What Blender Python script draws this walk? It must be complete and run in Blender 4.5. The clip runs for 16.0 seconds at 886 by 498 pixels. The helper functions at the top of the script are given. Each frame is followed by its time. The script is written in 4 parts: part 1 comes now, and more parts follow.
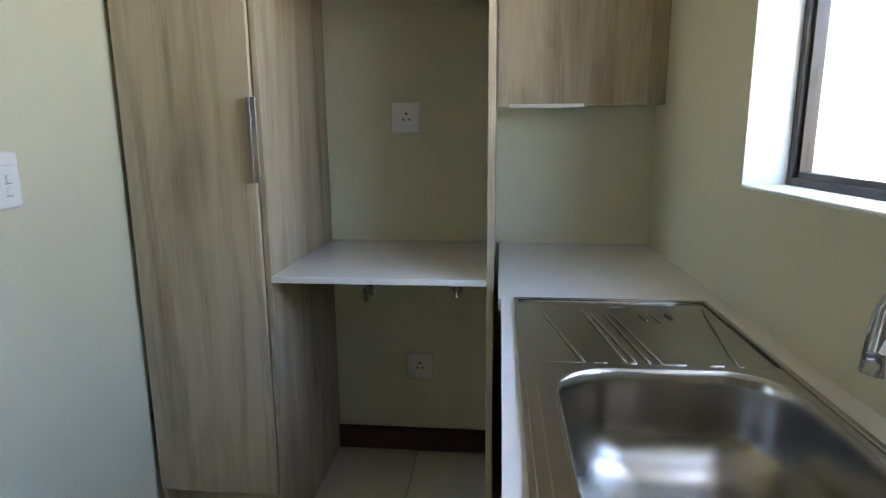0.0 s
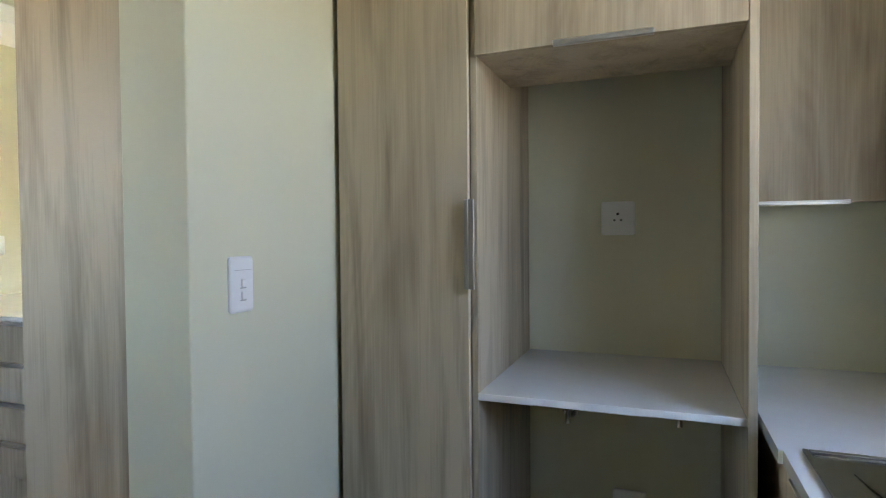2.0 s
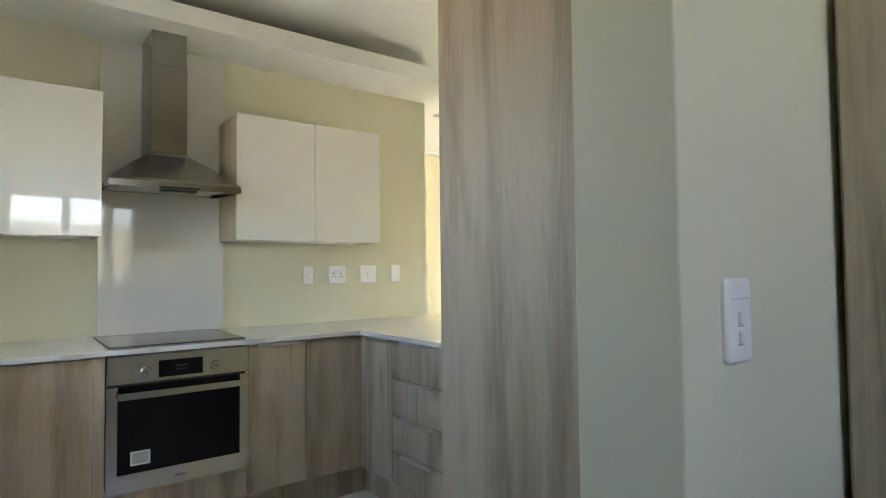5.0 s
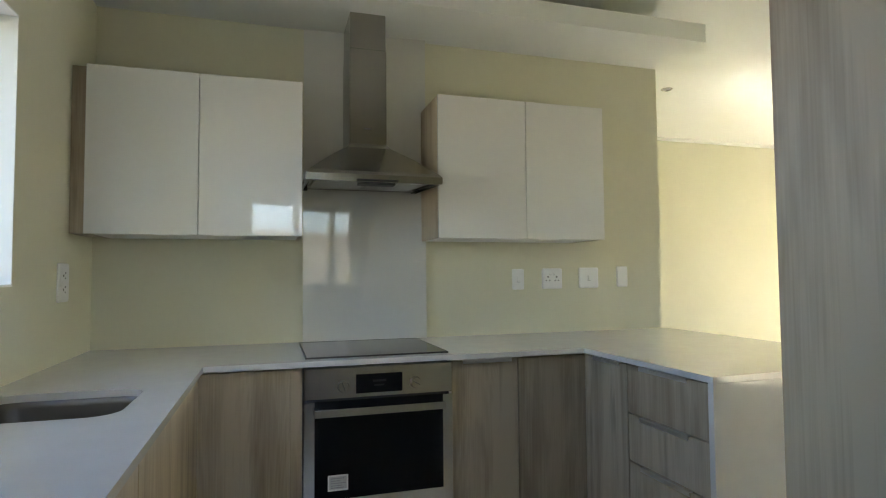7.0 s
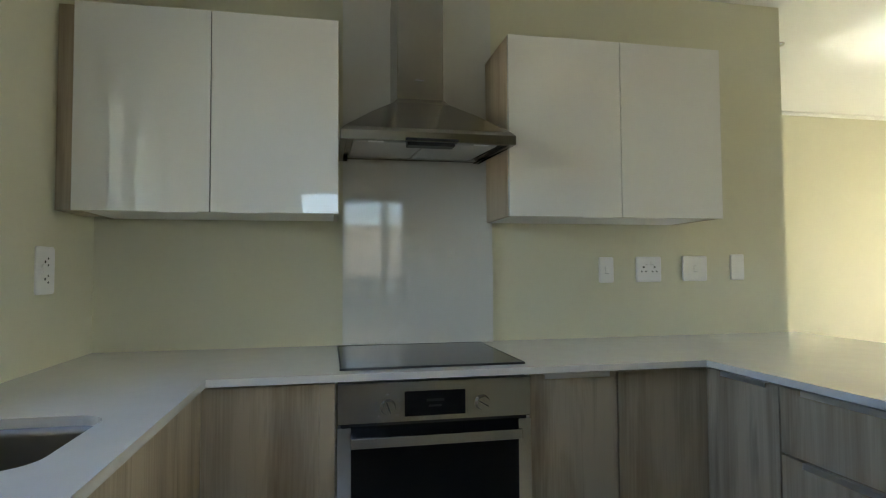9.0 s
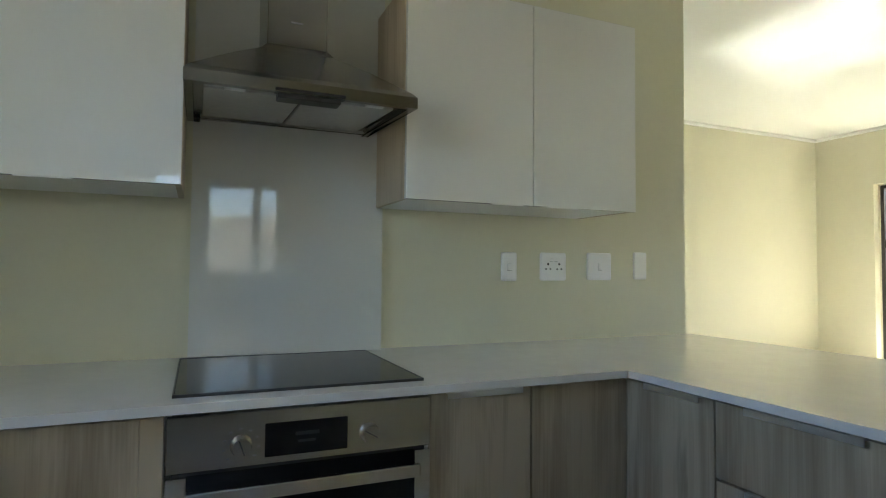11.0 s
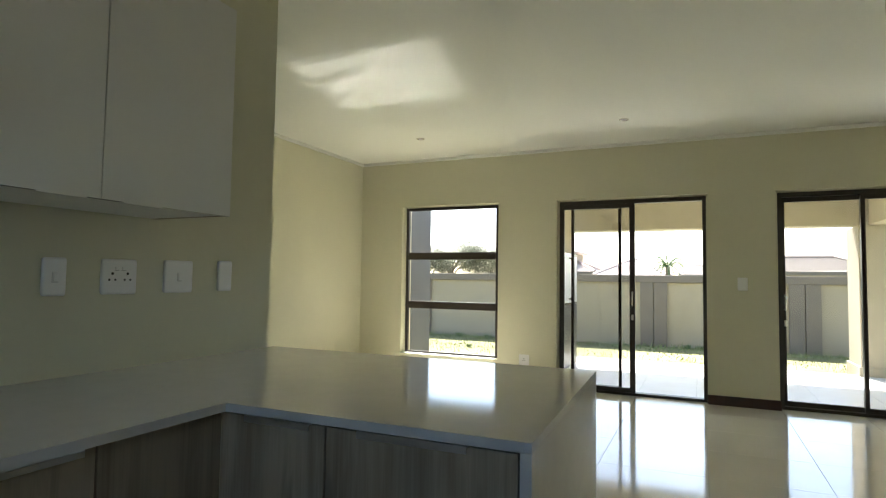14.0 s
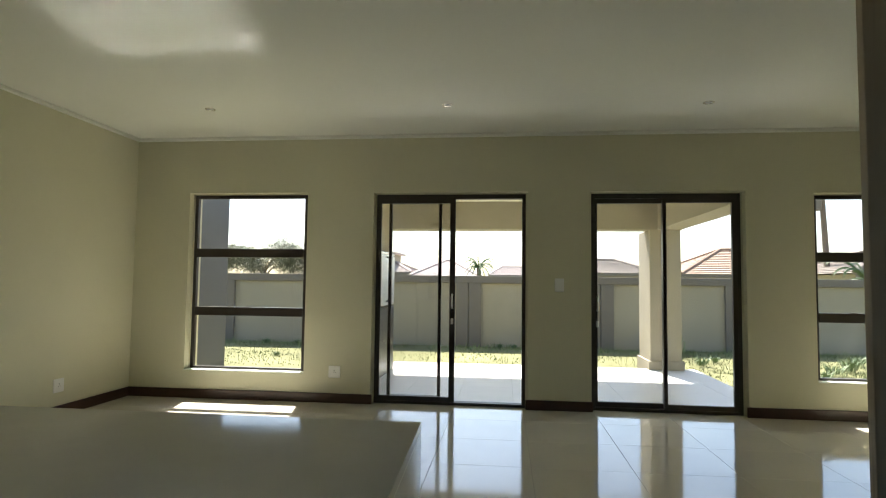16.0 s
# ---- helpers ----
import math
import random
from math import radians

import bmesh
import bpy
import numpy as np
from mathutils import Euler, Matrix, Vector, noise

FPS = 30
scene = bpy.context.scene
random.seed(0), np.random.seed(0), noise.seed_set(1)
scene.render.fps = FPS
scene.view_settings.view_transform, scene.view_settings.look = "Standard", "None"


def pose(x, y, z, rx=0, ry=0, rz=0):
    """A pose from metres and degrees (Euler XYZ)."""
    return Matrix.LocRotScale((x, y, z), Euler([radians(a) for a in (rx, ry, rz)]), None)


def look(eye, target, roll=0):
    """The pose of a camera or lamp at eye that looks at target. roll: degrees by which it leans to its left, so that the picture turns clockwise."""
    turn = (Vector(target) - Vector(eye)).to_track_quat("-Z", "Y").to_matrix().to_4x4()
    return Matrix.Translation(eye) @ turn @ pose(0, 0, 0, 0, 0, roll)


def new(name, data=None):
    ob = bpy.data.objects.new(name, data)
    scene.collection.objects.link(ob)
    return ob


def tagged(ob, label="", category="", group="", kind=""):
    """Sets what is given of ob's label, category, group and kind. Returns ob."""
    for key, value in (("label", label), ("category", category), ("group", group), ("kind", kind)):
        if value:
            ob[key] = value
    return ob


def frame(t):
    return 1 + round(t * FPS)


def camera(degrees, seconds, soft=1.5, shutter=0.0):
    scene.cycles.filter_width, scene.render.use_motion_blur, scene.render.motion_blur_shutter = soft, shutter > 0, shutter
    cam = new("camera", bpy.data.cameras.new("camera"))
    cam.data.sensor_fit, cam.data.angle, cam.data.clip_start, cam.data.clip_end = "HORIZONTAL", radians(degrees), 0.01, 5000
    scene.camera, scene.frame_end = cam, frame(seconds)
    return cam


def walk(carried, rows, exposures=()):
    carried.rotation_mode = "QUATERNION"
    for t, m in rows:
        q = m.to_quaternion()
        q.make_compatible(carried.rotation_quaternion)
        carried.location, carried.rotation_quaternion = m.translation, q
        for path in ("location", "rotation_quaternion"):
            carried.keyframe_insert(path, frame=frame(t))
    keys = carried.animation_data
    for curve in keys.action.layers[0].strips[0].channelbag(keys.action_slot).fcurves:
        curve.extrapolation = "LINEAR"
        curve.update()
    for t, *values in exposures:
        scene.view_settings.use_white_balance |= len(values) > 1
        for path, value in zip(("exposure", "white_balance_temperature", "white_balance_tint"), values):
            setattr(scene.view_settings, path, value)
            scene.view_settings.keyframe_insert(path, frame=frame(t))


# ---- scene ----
cam = camera(75.4, 16.0, soft=1.15)
PATH = [
    (0, (0.303, 0.325, 1.231), (0.107, 2.275, 0.847), -0.4),
    (0.5, (0.28, 0.372, 1.239), (0.002, 2.333, 0.96), -0.4),
    (1, (0.229, 0.416, 1.243), (-0.176, 2.365, 1.055), -0.4),
    (1.5, (0.17, 0.447, 1.249), (-0.373, 2.368, 1.128), -0.5),
    (2, (0.103, 0.46, 1.247), (-0.614, 2.326, 1.2), -0.5),
    (2.5, (0.052, 0.475, 1.241), (-0.811, 2.279, 1.251), -0.6),
    (3, (-0.013, 0.502, 1.243), (-1.048, 2.212, 1.284), -0.7),
    (3.5, (-0.087, 0.539, 1.235), (-1.263, 2.156, 1.291), -0.6),
    (4, (-0.171, 0.576, 1.227), (-1.494, 2.074, 1.29), -0.4),
    (4.5, (-0.247, 0.597, 1.228), (-1.703, 1.966, 1.296), -0.6),
    (5, (-0.332, 0.614, 1.222), (-1.922, 1.824, 1.298), -0.6),
    (5.2, (-0.37, 0.63, 1.219), (-2.007, 1.777, 1.298), -0.7),
    (7.3, (-0.917, 0.854, 1.224), (-2.849, 1.367, 1.307), -0.4),
    (7.5, (-0.951, 0.867, 1.225), (-2.892, 1.344, 1.301), -0.4),
    (8, (-1.096, 0.896, 1.191), (-3.055, 1.291, 1.28), -0.4),
    (8.2, (-1.159, 0.901, 1.197), (-3.12, 1.285, 1.28), -0.4),
    (10.3, (-1.703, 1.005, 1.184), (-3.646, 1.473, 1.254), 0.4),
    (10.5, (-1.723, 1.01, 1.184), (-3.647, 1.555, 1.256), 0.5),
    (11, (-1.793, 1.008, 1.181), (-3.63, 1.796, 1.257), 0.5),
    (11.5, (-1.867, 0.978, 1.166), (-3.578, 2.01, 1.255), 0.4),
    (12, (-1.922, 0.959, 1.177), (-3.481, 2.208, 1.268), 0.6),
    (12.5, (-1.946, 0.951, 1.183), (-3.331, 2.392, 1.279), 0.7),
    (13, (-1.976, 0.972, 1.184), (-3.167, 2.576, 1.285), 0.8),
    (13.5, (-2.014, 1.019, 1.19), (-3.027, 2.741, 1.293), 0.8),
    (14, (-2.046, 1.075, 1.207), (-2.865, 2.896, 1.314), 0.8),
    (14.5, (-2.08, 1.167, 1.2), (-2.715, 3.061, 1.31), 0.8),
    (15, (-2.129, 1.335, 1.206), (-2.599, 3.276, 1.316), 0.7),
    (15.5, (-2.168, 1.548, 1.221), (-2.509, 3.516, 1.333), 0.7),
    (16, (-2.189, 1.803, 1.219), (-2.406, 3.788, 1.335), 0.7),
]
EXPOSURE = [
    (0.0, 5.5, 7000, 14), (1.0, 5.55, 7000, 14), (2.5, 5.3, 6600, 16), (3.5, 5.1, 6650, 16), (5.0, 4.9, 6700, 15),
    (7.5, 4.2, 6500, 11), (8.2, 4.1, 6500, 10), (10.5, 4.2, 6150, 10), (11.0, 4.05, 6150, 9), (12.0, 3.65, 6200, 7),
    (13.0, 3.25, 6300, 6), (14.0, 2.85, 6450, 6), (15.0, 2.4, 6500, 6), (16.0, 2.1, 6500, 5),
]
walk(cam, [(t, look(eye, target, roll)) for t, eye, target, roll in PATH], EXPOSURE)

# ---- world, sun, light ----
SUN_DIR = Vector((-0.16, 0.72, 1.0)).normalized()
world = bpy.data.worlds.new("sky")
scene.world = world
world.use_nodes = True
wn = world.node_tree.nodes
sky = wn.new("ShaderNodeTexSky")
sky.sky_type = "NISHITA"
sky.sun_disc = False
sky.sun_elevation = math.asin(SUN_DIR.z)
sky.sun_rotation = math.atan2(SUN_DIR.x, SUN_DIR.y)
sky.air_density, sky.dust_density, sky.ozone_density = 1.0, 1.5, 1.2
wn["Background"].inputs["Strength"].default_value = 0.09
world.node_tree.links.new(sky.outputs["Color"], wn["Background"].inputs["Color"])
sun_lamp = bpy.data.lights.new("sun", "SUN")
sun_lamp.energy, sun_lamp.angle, sun_lamp.color = 5.0, radians(0.6), (1.0, 0.95, 0.88)
sun = new("sun", sun_lamp)
scene.cycles.use_guiding = True
scene.cycles.blur_glossy = 0.0
scene.cycles.caustics_reflective = True
scene.cycles.sample_clamp_indirect = 0.0
sun.matrix_world = SUN_DIR.to_track_quat("Z", "Y").to_matrix().to_4x4()


# ---- materials ----
def mat(name, base, rough=0.5, metal=0.0, spec=0.5, coat=0.0, vary=0.06, scale=3.0, bump=0.0, bump_scale=200.0, rough_vary=0.0, aniso=0.0):
    """A paint, stone or metal: colour that drifts at two scales, with fine relief."""
    m = bpy.data.materials.new(name)
    m.use_nodes = True
    nt = m.node_tree
    n, link = nt.nodes, nt.links.new
    b = n["Principled BSDF"]
    b.inputs["Metallic"].default_value = metal
    b.inputs["Roughness"].default_value = rough
    b.inputs["Specular IOR Level"].default_value = spec
    b.inputs["Coat Weight"].default_value = coat
    b.inputs["Anisotropic"].default_value = aniso
    tc = n.new("ShaderNodeTexCoord")
    big = n.new("ShaderNodeTexNoise")
    big.inputs["Scale"].default_value, big.inputs["Detail"].default_value = scale, 6
    fine = n.new("ShaderNodeTexNoise")
    fine.inputs["Scale"].default_value, fine.inputs["Detail"].default_value = scale * 30, 3
    link(tc.outputs["Object"], big.inputs["Vector"])
    link(tc.outputs["Object"], fine.inputs["Vector"])
    mix = n.new("ShaderNodeMath")
    mix.operation = "MULTIPLY_ADD"
    mix.inputs[1].default_value = 0.35
    link(fine.outputs["Fac"], mix.inputs[0])
    link(big.outputs["Fac"], mix.inputs[2])
    ramp = n.new("ShaderNodeValToRGB")
    ramp.color_ramp.elements[0].position, ramp.color_ramp.elements[1].position = 0.4, 0.95
    ramp.color_ramp.elements[0].color = (*[c * (1 - vary) for c in base], 1)
    ramp.color_ramp.elements[1].color = (*[min(1, c * (1 + vary)) for c in base], 1)
    link(mix.outputs[0], ramp.inputs["Fac"])
    link(ramp.outputs["Color"], b.inputs["Base Color"])
    if rough_vary:
        mr = n.new("ShaderNodeMapRange")
        mr.inputs["To Min"].default_value, mr.inputs["To Max"].default_value = max(0, rough - rough_vary), rough + rough_vary
        link(mix.outputs[0], mr.inputs["Value"])
        link(mr.outputs["Result"], b.inputs["Roughness"])
    if bump:
        rel = n.new("ShaderNodeTexNoise")
        rel.inputs["Scale"].default_value, rel.inputs["Detail"].default_value = bump_scale, 4
        link(tc.outputs["Object"], rel.inputs["Vector"])
        bp = n.new("ShaderNodeBump")
        bp.inputs["Strength"].default_value, bp.inputs["Distance"].default_value = bump, 0.002
        link(rel.outputs["Fac"], bp.inputs["Height"])
        link(bp.outputs["Normal"], b.inputs["Normal"])
    return m


def wood_mat(name, light, dark, rough=0.45, along=(8.0, 8.0, 0.6)):
    """Oak-look laminate with its grain along z, offset anew on every board."""
    m = bpy.data.materials.new(name)
    m.use_nodes = True
    nt = m.node_tree
    n, link = nt.nodes, nt.links.new
    b = n["Principled BSDF"]
    tc, info = n.new("ShaderNodeTexCoord"), n.new("ShaderNodeObjectInfo")
    push = n.new("ShaderNodeVectorMath")
    push.operation = "MULTIPLY_ADD"
    push.inputs[1].default_value = (7.0, 5.0, 9.0)
    link(info.outputs["Random"], push.inputs[0])
    link(tc.outputs["Object"], push.inputs[2])

    def layer(scale, detail, distort, rough_=0.55):
        mp, nz = n.new("ShaderNodeMapping"), n.new("ShaderNodeTexNoise")
        mp.inputs["Scale"].default_value = scale
        nz.inputs["Scale"].default_value, nz.inputs["Detail"].default_value = 1.0, detail
        nz.inputs["Distortion"].default_value, nz.inputs["Roughness"].default_value = distort, rough_
        link(push.outputs[0], mp.inputs["Vector"])
        link(mp.outputs["Vector"], nz.inputs["Vector"])
        return nz.outputs["Fac"]

    broad = layer(along, 3, 0.5)
    grain = layer((210, 210, 4.5), 5, 0.3)
    knots = layer((8, 8, 1.0), 3, 0.9, 0.6)
    # cathedral figure: contour lines of a slow drift along the board
    drift = layer((4.5, 4.5, 0.55), 1, 0.35)
    turns, rings = n.new("ShaderNodeMath"), n.new("ShaderNodeMath")
    turns.operation, rings.operation = "MULTIPLY", "SINE"
    turns.inputs[1].default_value = 150.0
    link(drift, turns.inputs[0])
    link(turns.outputs[0], rings.inputs[0])
    total = None
    for out, weight in ((broad, 0.9), (grain, 0.4), (rings.outputs[0], 0.028), (knots, 0.85)):
        ad = n.new("ShaderNodeMath")
        ad.operation = "MULTIPLY_ADD"
        ad.inputs[1].default_value = weight
        link(out, ad.inputs[0])
        if total:
            link(total, ad.inputs[2])
        else:
            ad.inputs[2].default_value = 0.0
        total = ad.outputs[0]
    ramp = n.new("ShaderNodeValToRGB")
    e = ramp.color_ramp.elements
    e[0].position, e[0].color = 0.62, (*dark, 1)
    e[1].position, e[1].color = 1.0, (*light, 1)
    mid = e.new(0.84)
    mid.color = (*[0.42 * d + 0.58 * l for d, l in zip(dark, light)], 1)
    scale_in = n.new("ShaderNodeMath")
    scale_in.operation = "MULTIPLY"
    scale_in.inputs[1].default_value = 0.84
    link(total, scale_in.inputs[0])
    link(scale_in.outputs[0], ramp.inputs["Fac"])
    # sparse dark heart streaks
    streak = n.new("ShaderNodeMapRange")
    streak.inputs["From Min"].default_value, streak.inputs["From Max"].default_value = 0.56, 0.74
    streak.inputs["To Min"].default_value, streak.inputs["To Max"].default_value = 0.0, 0.6
    link(layer((14, 14, 1.0), 5, 0.6, 0.6), streak.inputs["Value"])
    heart = n.new("ShaderNodeMix")
    heart.data_type = "RGBA"
    heart.inputs["B"].default_value = (*[0.55 * c for c in dark], 1)
    link(streak.outputs["Result"], heart.inputs["Factor"])
    link(ramp.outputs["Color"], heart.inputs["A"])
    link(heart.outputs["Result"], b.inputs["Base Color"])
    b.inputs["Roughness"].default_value = rough
    b.inputs["Specular IOR Level"].default_value = 0.35
    bp = n.new("ShaderNodeBump")
    bp.inputs["Strength"].default_value, bp.inputs["Distance"].default_value = 0.12, 0.001
    link(grain, bp.inputs["Height"])
    link(bp.outputs["Normal"], b.inputs["Normal"])
    return m


def glass_mat(name, tint=(0.97, 0.97, 0.975)):
    m = bpy.data.materials.new(name)
    m.use_nodes = True
    n, link = m.node_tree.nodes, m.node_tree.links.new
    n.remove(n["Principled BSDF"])
    clear, gloss, mx = n.new("ShaderNodeBsdfTransparent"), n.new("ShaderNodeBsdfGlossy"), n.new("ShaderNodeMixShader")
    facing, steep, fr = n.new("ShaderNodeLayerWeight"), n.new("ShaderNodeMath"), n.new("ShaderNodeMath")
    facing.inputs["Blend"].default_value = 0.5
    steep.operation, fr.operation = "POWER", "MULTIPLY_ADD"
    steep.inputs[1].default_value, fr.inputs[1].default_value, fr.inputs[2].default_value = 5.0, 0.96, 0.04
    link(facing.outputs["Facing"], steep.inputs[0])
    link(steep.outputs[0], fr.inputs[0])
    clear.inputs["Color"].default_value = (*tint, 1)
    gloss.inputs["Roughness"].default_value = 0.01
    link(fr.outputs[0], mx.inputs["Fac"])
    link(clear.outputs[0], mx.inputs[1])
    link(gloss.outputs[0], mx.inputs[2])
    link(mx.outputs[0], n["Material Output"].inputs["Surface"])
    return m


PAINT = mat("cream_wall_paint", (0.652, 0.635, 0.478), 0.6, spec=0.3, vary=0.025, scale=1.5, bump=0.12, bump_scale=260)
CEIL = mat("white_ceiling_paint", (0.80, 0.81, 0.755), 0.75, spec=0.2, vary=0.015, scale=1.2, bump=0.05)
WOOD = wood_mat("grey_oak_laminate", (0.505, 0.424, 0.297), (0.275, 0.21, 0.138))
QUARTZ = mat("white_quartz", (0.74, 0.725, 0.69), 0.07, spec=0.5, vary=0.03, scale=14, rough_vary=0.015)
MELAMINE = mat("white_melamine", (0.78, 0.775, 0.74), 0.35, vary=0.015)
GLOSS = mat("gloss_white_lacquer", (0.78, 0.775, 0.73), 0.025, spec=0.5, coat=0.6, vary=0.01, scale=1.0)
SPLASH = mat("back_painted_glass", (0.67, 0.67, 0.62), 0.05, spec=0.5, coat=0.2, vary=0.01, scale=1.0)
STEEL = mat("brushed_steel", (0.34, 0.327, 0.295), 0.22, metal=1.0, vary=0.02, scale=9)
SATIN = mat("satin_sink_steel", (0.41, 0.40, 0.375), 0.24, metal=1.0, vary=0.04, scale=16, rough_vary=0.04)
ALU = mat("satin_aluminium", (0.74, 0.73, 0.71), 0.38, metal=1.0, vary=0.03)
CHROME = mat("chrome", (0.75, 0.75, 0.75), 0.07, metal=1.0, vary=0.01)
BLACK_GLASS = mat("black_glass", (0.008, 0.008, 0.009), 0.04, spec=0.25, vary=0.1)
BLACK = mat("black_plastic", (0.018, 0.017, 0.016), 0.4, vary=0.1)
FILTER = mat("grease_filter_mesh", (0.52, 0.52, 0.50), 0.42, metal=1.0, vary=0.1, scale=60, bump=0.6, bump_scale=700)
BRONZE = mat("bronze_aluminium", (0.035, 0.028, 0.023), 0.38, spec=0.5, vary=0.08)
SKIRT = mat("dark_stained_timber", (0.05, 0.022, 0.016), 0.3, spec=0.4, vary=0.25, scale=8)
PLATE = mat("white_plastic_plate", (0.82, 0.82, 0.81), 0.28, vary=0.01)
PLATE_DARK = mat("socket_hole", (0.01, 0.01, 0.01), 0.6)
PLATE_LINE = mat("grey_line_and_shadow", (0.42, 0.42, 0.42), 0.4)
TILE = mat("polished_porcelain", (0.70, 0.655, 0.56), 0.08, spec=0.95, vary=0.035, scale=2.2)
GROUT = mat("grey_grout", (0.36, 0.34, 0.30), 0.8, vary=0.1, scale=20)
PATIO_TILE = mat("patio_porcelain", (0.66, 0.645, 0.615), 0.35, vary=0.05, scale=2.5)
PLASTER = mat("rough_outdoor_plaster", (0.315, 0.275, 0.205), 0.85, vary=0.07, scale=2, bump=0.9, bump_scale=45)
PLASTER_PALE = mat("pale_passage_plaster", (0.46, 0.43, 0.36), 0.85, vary=0.04, scale=2, bump=0.9, bump_scale=45)
PLASTER_WHITE = mat("white_rough_plaster", (0.74, 0.735, 0.70), 0.85, vary=0.04, scale=4, bump=1.0, bump_scale=70)
# kept dark to hold down the light it bounces into the windows
PAVING = mat("dark_unseen_paving", (0.12, 0.112, 0.098), 0.85, vary=0.08, scale=2, bump=0.5, bump_scale=70)
PLASTER_GREY = mat("taupe_outdoor_plaster", (0.155, 0.134, 0.112), 0.85, vary=0.08, scale=2, bump=0.8, bump_scale=60)
PLASTER_BLUE = mat("grey_outdoor_plaster", (0.105, 0.11, 0.125), 0.85, vary=0.06, scale=2, bump=0.6, bump_scale=60)
GROUND = mat("dry_lawn", (0.185, 0.18, 0.088), 0.95, spec=0.1, vary=0.45, scale=1.1, bump=1.0, bump_scale=40)
GRASS = mat("grass_blades", (0.19, 0.225, 0.095), 0.7, spec=0.2, vary=0.5, scale=1.5)
LEAF = mat("green_leaves", (0.06, 0.10, 0.03), 0.6, vary=0.5, scale=6)
WEED = mat("bright_weed_leaves", (0.10, 0.155, 0.055), 0.6, vary=0.4, scale=9)
# paler than LEAF: distance haze and glare are put into the colour
TREE_LEAF = mat("hazed_tree_leaves", (0.115, 0.12, 0.075), 0.6, vary=0.4, scale=6)
BARK = mat("grey_bark", (0.14, 0.11, 0.085), 0.9, vary=0.3, scale=12, bump=0.8, bump_scale=60)
ROOF_RED = mat("terracotta_roof_tile", (0.30, 0.195, 0.135), 0.8, vary=0.2, scale=5)
ROOF_GREY = mat("grey_roof_tile", (0.22, 0.18, 0.15), 0.8, vary=0.15, scale=5)
ROOF_PALE = mat("pale_roof_tile", (0.48, 0.40, 0.36), 0.8, vary=0.12, scale=5)
POLE_WOOD = mat("weathered_pole", (0.16, 0.12, 0.09), 0.9, vary=0.25, scale=10)
HANDLE = mat("grey_anodised_handle", (0.36, 0.35, 0.34), 0.42, metal=1.0, vary=0.03)
BOWL = mat("brushed_bowl_steel", (0.17, 0.155, 0.135), 0.42, metal=1.0, vary=0.04, scale=16)
OVEN_STEEL = mat("bright_brushed_steel", (0.60, 0.595, 0.59), 0.2, metal=1.0, vary=0.02, scale=9)
STICKER = mat("white_sticker", (0.78, 0.78, 0.78), 0.5, vary=0.02)
PRINT = mat("grey_print", (0.30, 0.30, 0.32), 0.5)
PRINT_DIM = mat("dim_display_print", (0.014, 0.014, 0.014), 0.5)
PRINT_PALE = mat("pale_grey_print", (0.50, 0.51, 0.52), 0.5)
GLASS = glass_mat("window_glass")
SOCKET_BLUE = mat("grey_print_fine", (0.30, 0.30, 0.33), 0.5)


# ---- building helpers ----
def add_box(bm, x0, x1, y0, y1, z0, z1):
    """One box, outward faces, added to a bmesh."""
    v = [bm.verts.new((x, y, z)) for x in (x0, x1) for y in (y0, y1) for z in (z0, z1)]
    for f in ((0, 1, 3, 2), (4, 6, 7, 5), (0, 4, 5, 1), (2, 3, 7, 6), (0, 2, 6, 4), (1, 5, 7, 3)):
        bm.faces.new([v[i] for i in f])
    return v


def boxes(*rows, bev=0.0, seg=1):
    bm = bmesh.new()
    for r in rows:
        add_box(bm, *r)
    if bev:
        bmesh.ops.bevel(bm, geom=bm.edges[:], offset=bev, segments=seg, affect="EDGES", profile=0.5)
    return bm


def part(name, bm, material, parent=None, label="", smooth=False):
    """Links a bmesh as one mesh object, under a thing where one is given."""
    bmesh.ops.recalc_face_normals(bm, faces=bm.faces[:])
    me = bpy.data.meshes.new(name)
    bm.to_mesh(me)
    bm.free()
    me.materials.append(material)
    if smooth:
        for p in me.polygons:
            p.use_smooth = True
    ob = new(name, me)
    if parent is not None:
        ob.parent = parent
        ob.matrix_parent_inverse = parent.matrix_world.inverted()
    if label:
        ob["label"] = label
    return ob


def thing(name, label, category, at=(0, 0, 0), group="", kind=""):
    ob = tagged(new(name), label, category, group, kind)
    ob.empty_display_size = 0.1
    ob.location = at
    ob.matrix_world = Matrix.Translation(at)
    return ob


def structure(name, bm, material, label, category):
    return tagged(part(name, bm, material), label, category, kind="structure")


def tube(bm, pts, radii, sides=14, caps=True):
    """A tube through points, with a radius at each."""
    pts = [Vector(p) for p in pts]
    if not hasattr(radii, "__len__"):
        radii = [radii] * len(pts)
    rings, ref = [], None
    for i, p in enumerate(pts):
        d = (pts[min(i + 1, len(pts) - 1)] - pts[max(i - 1, 0)]).normalized()
        if ref is None:
            ref = d.orthogonal().normalized()
        ref = (ref - d * ref.dot(d)).normalized()
        side = d.cross(ref)
        rings.append([bm.verts.new(p + radii[i] * (math.cos(a) * ref + math.sin(a) * side)) for a in [2 * math.pi * k / sides for k in range(sides)]])
    for a, b in zip(rings, rings[1:]):
        for k in range(sides):
            bm.faces.new((a[k], a[(k + 1) % sides], b[(k + 1) % sides], b[k]))
    if caps:
        bm.faces.new(rings[0][::-1])
        bm.faces.new(rings[-1])
    return bm


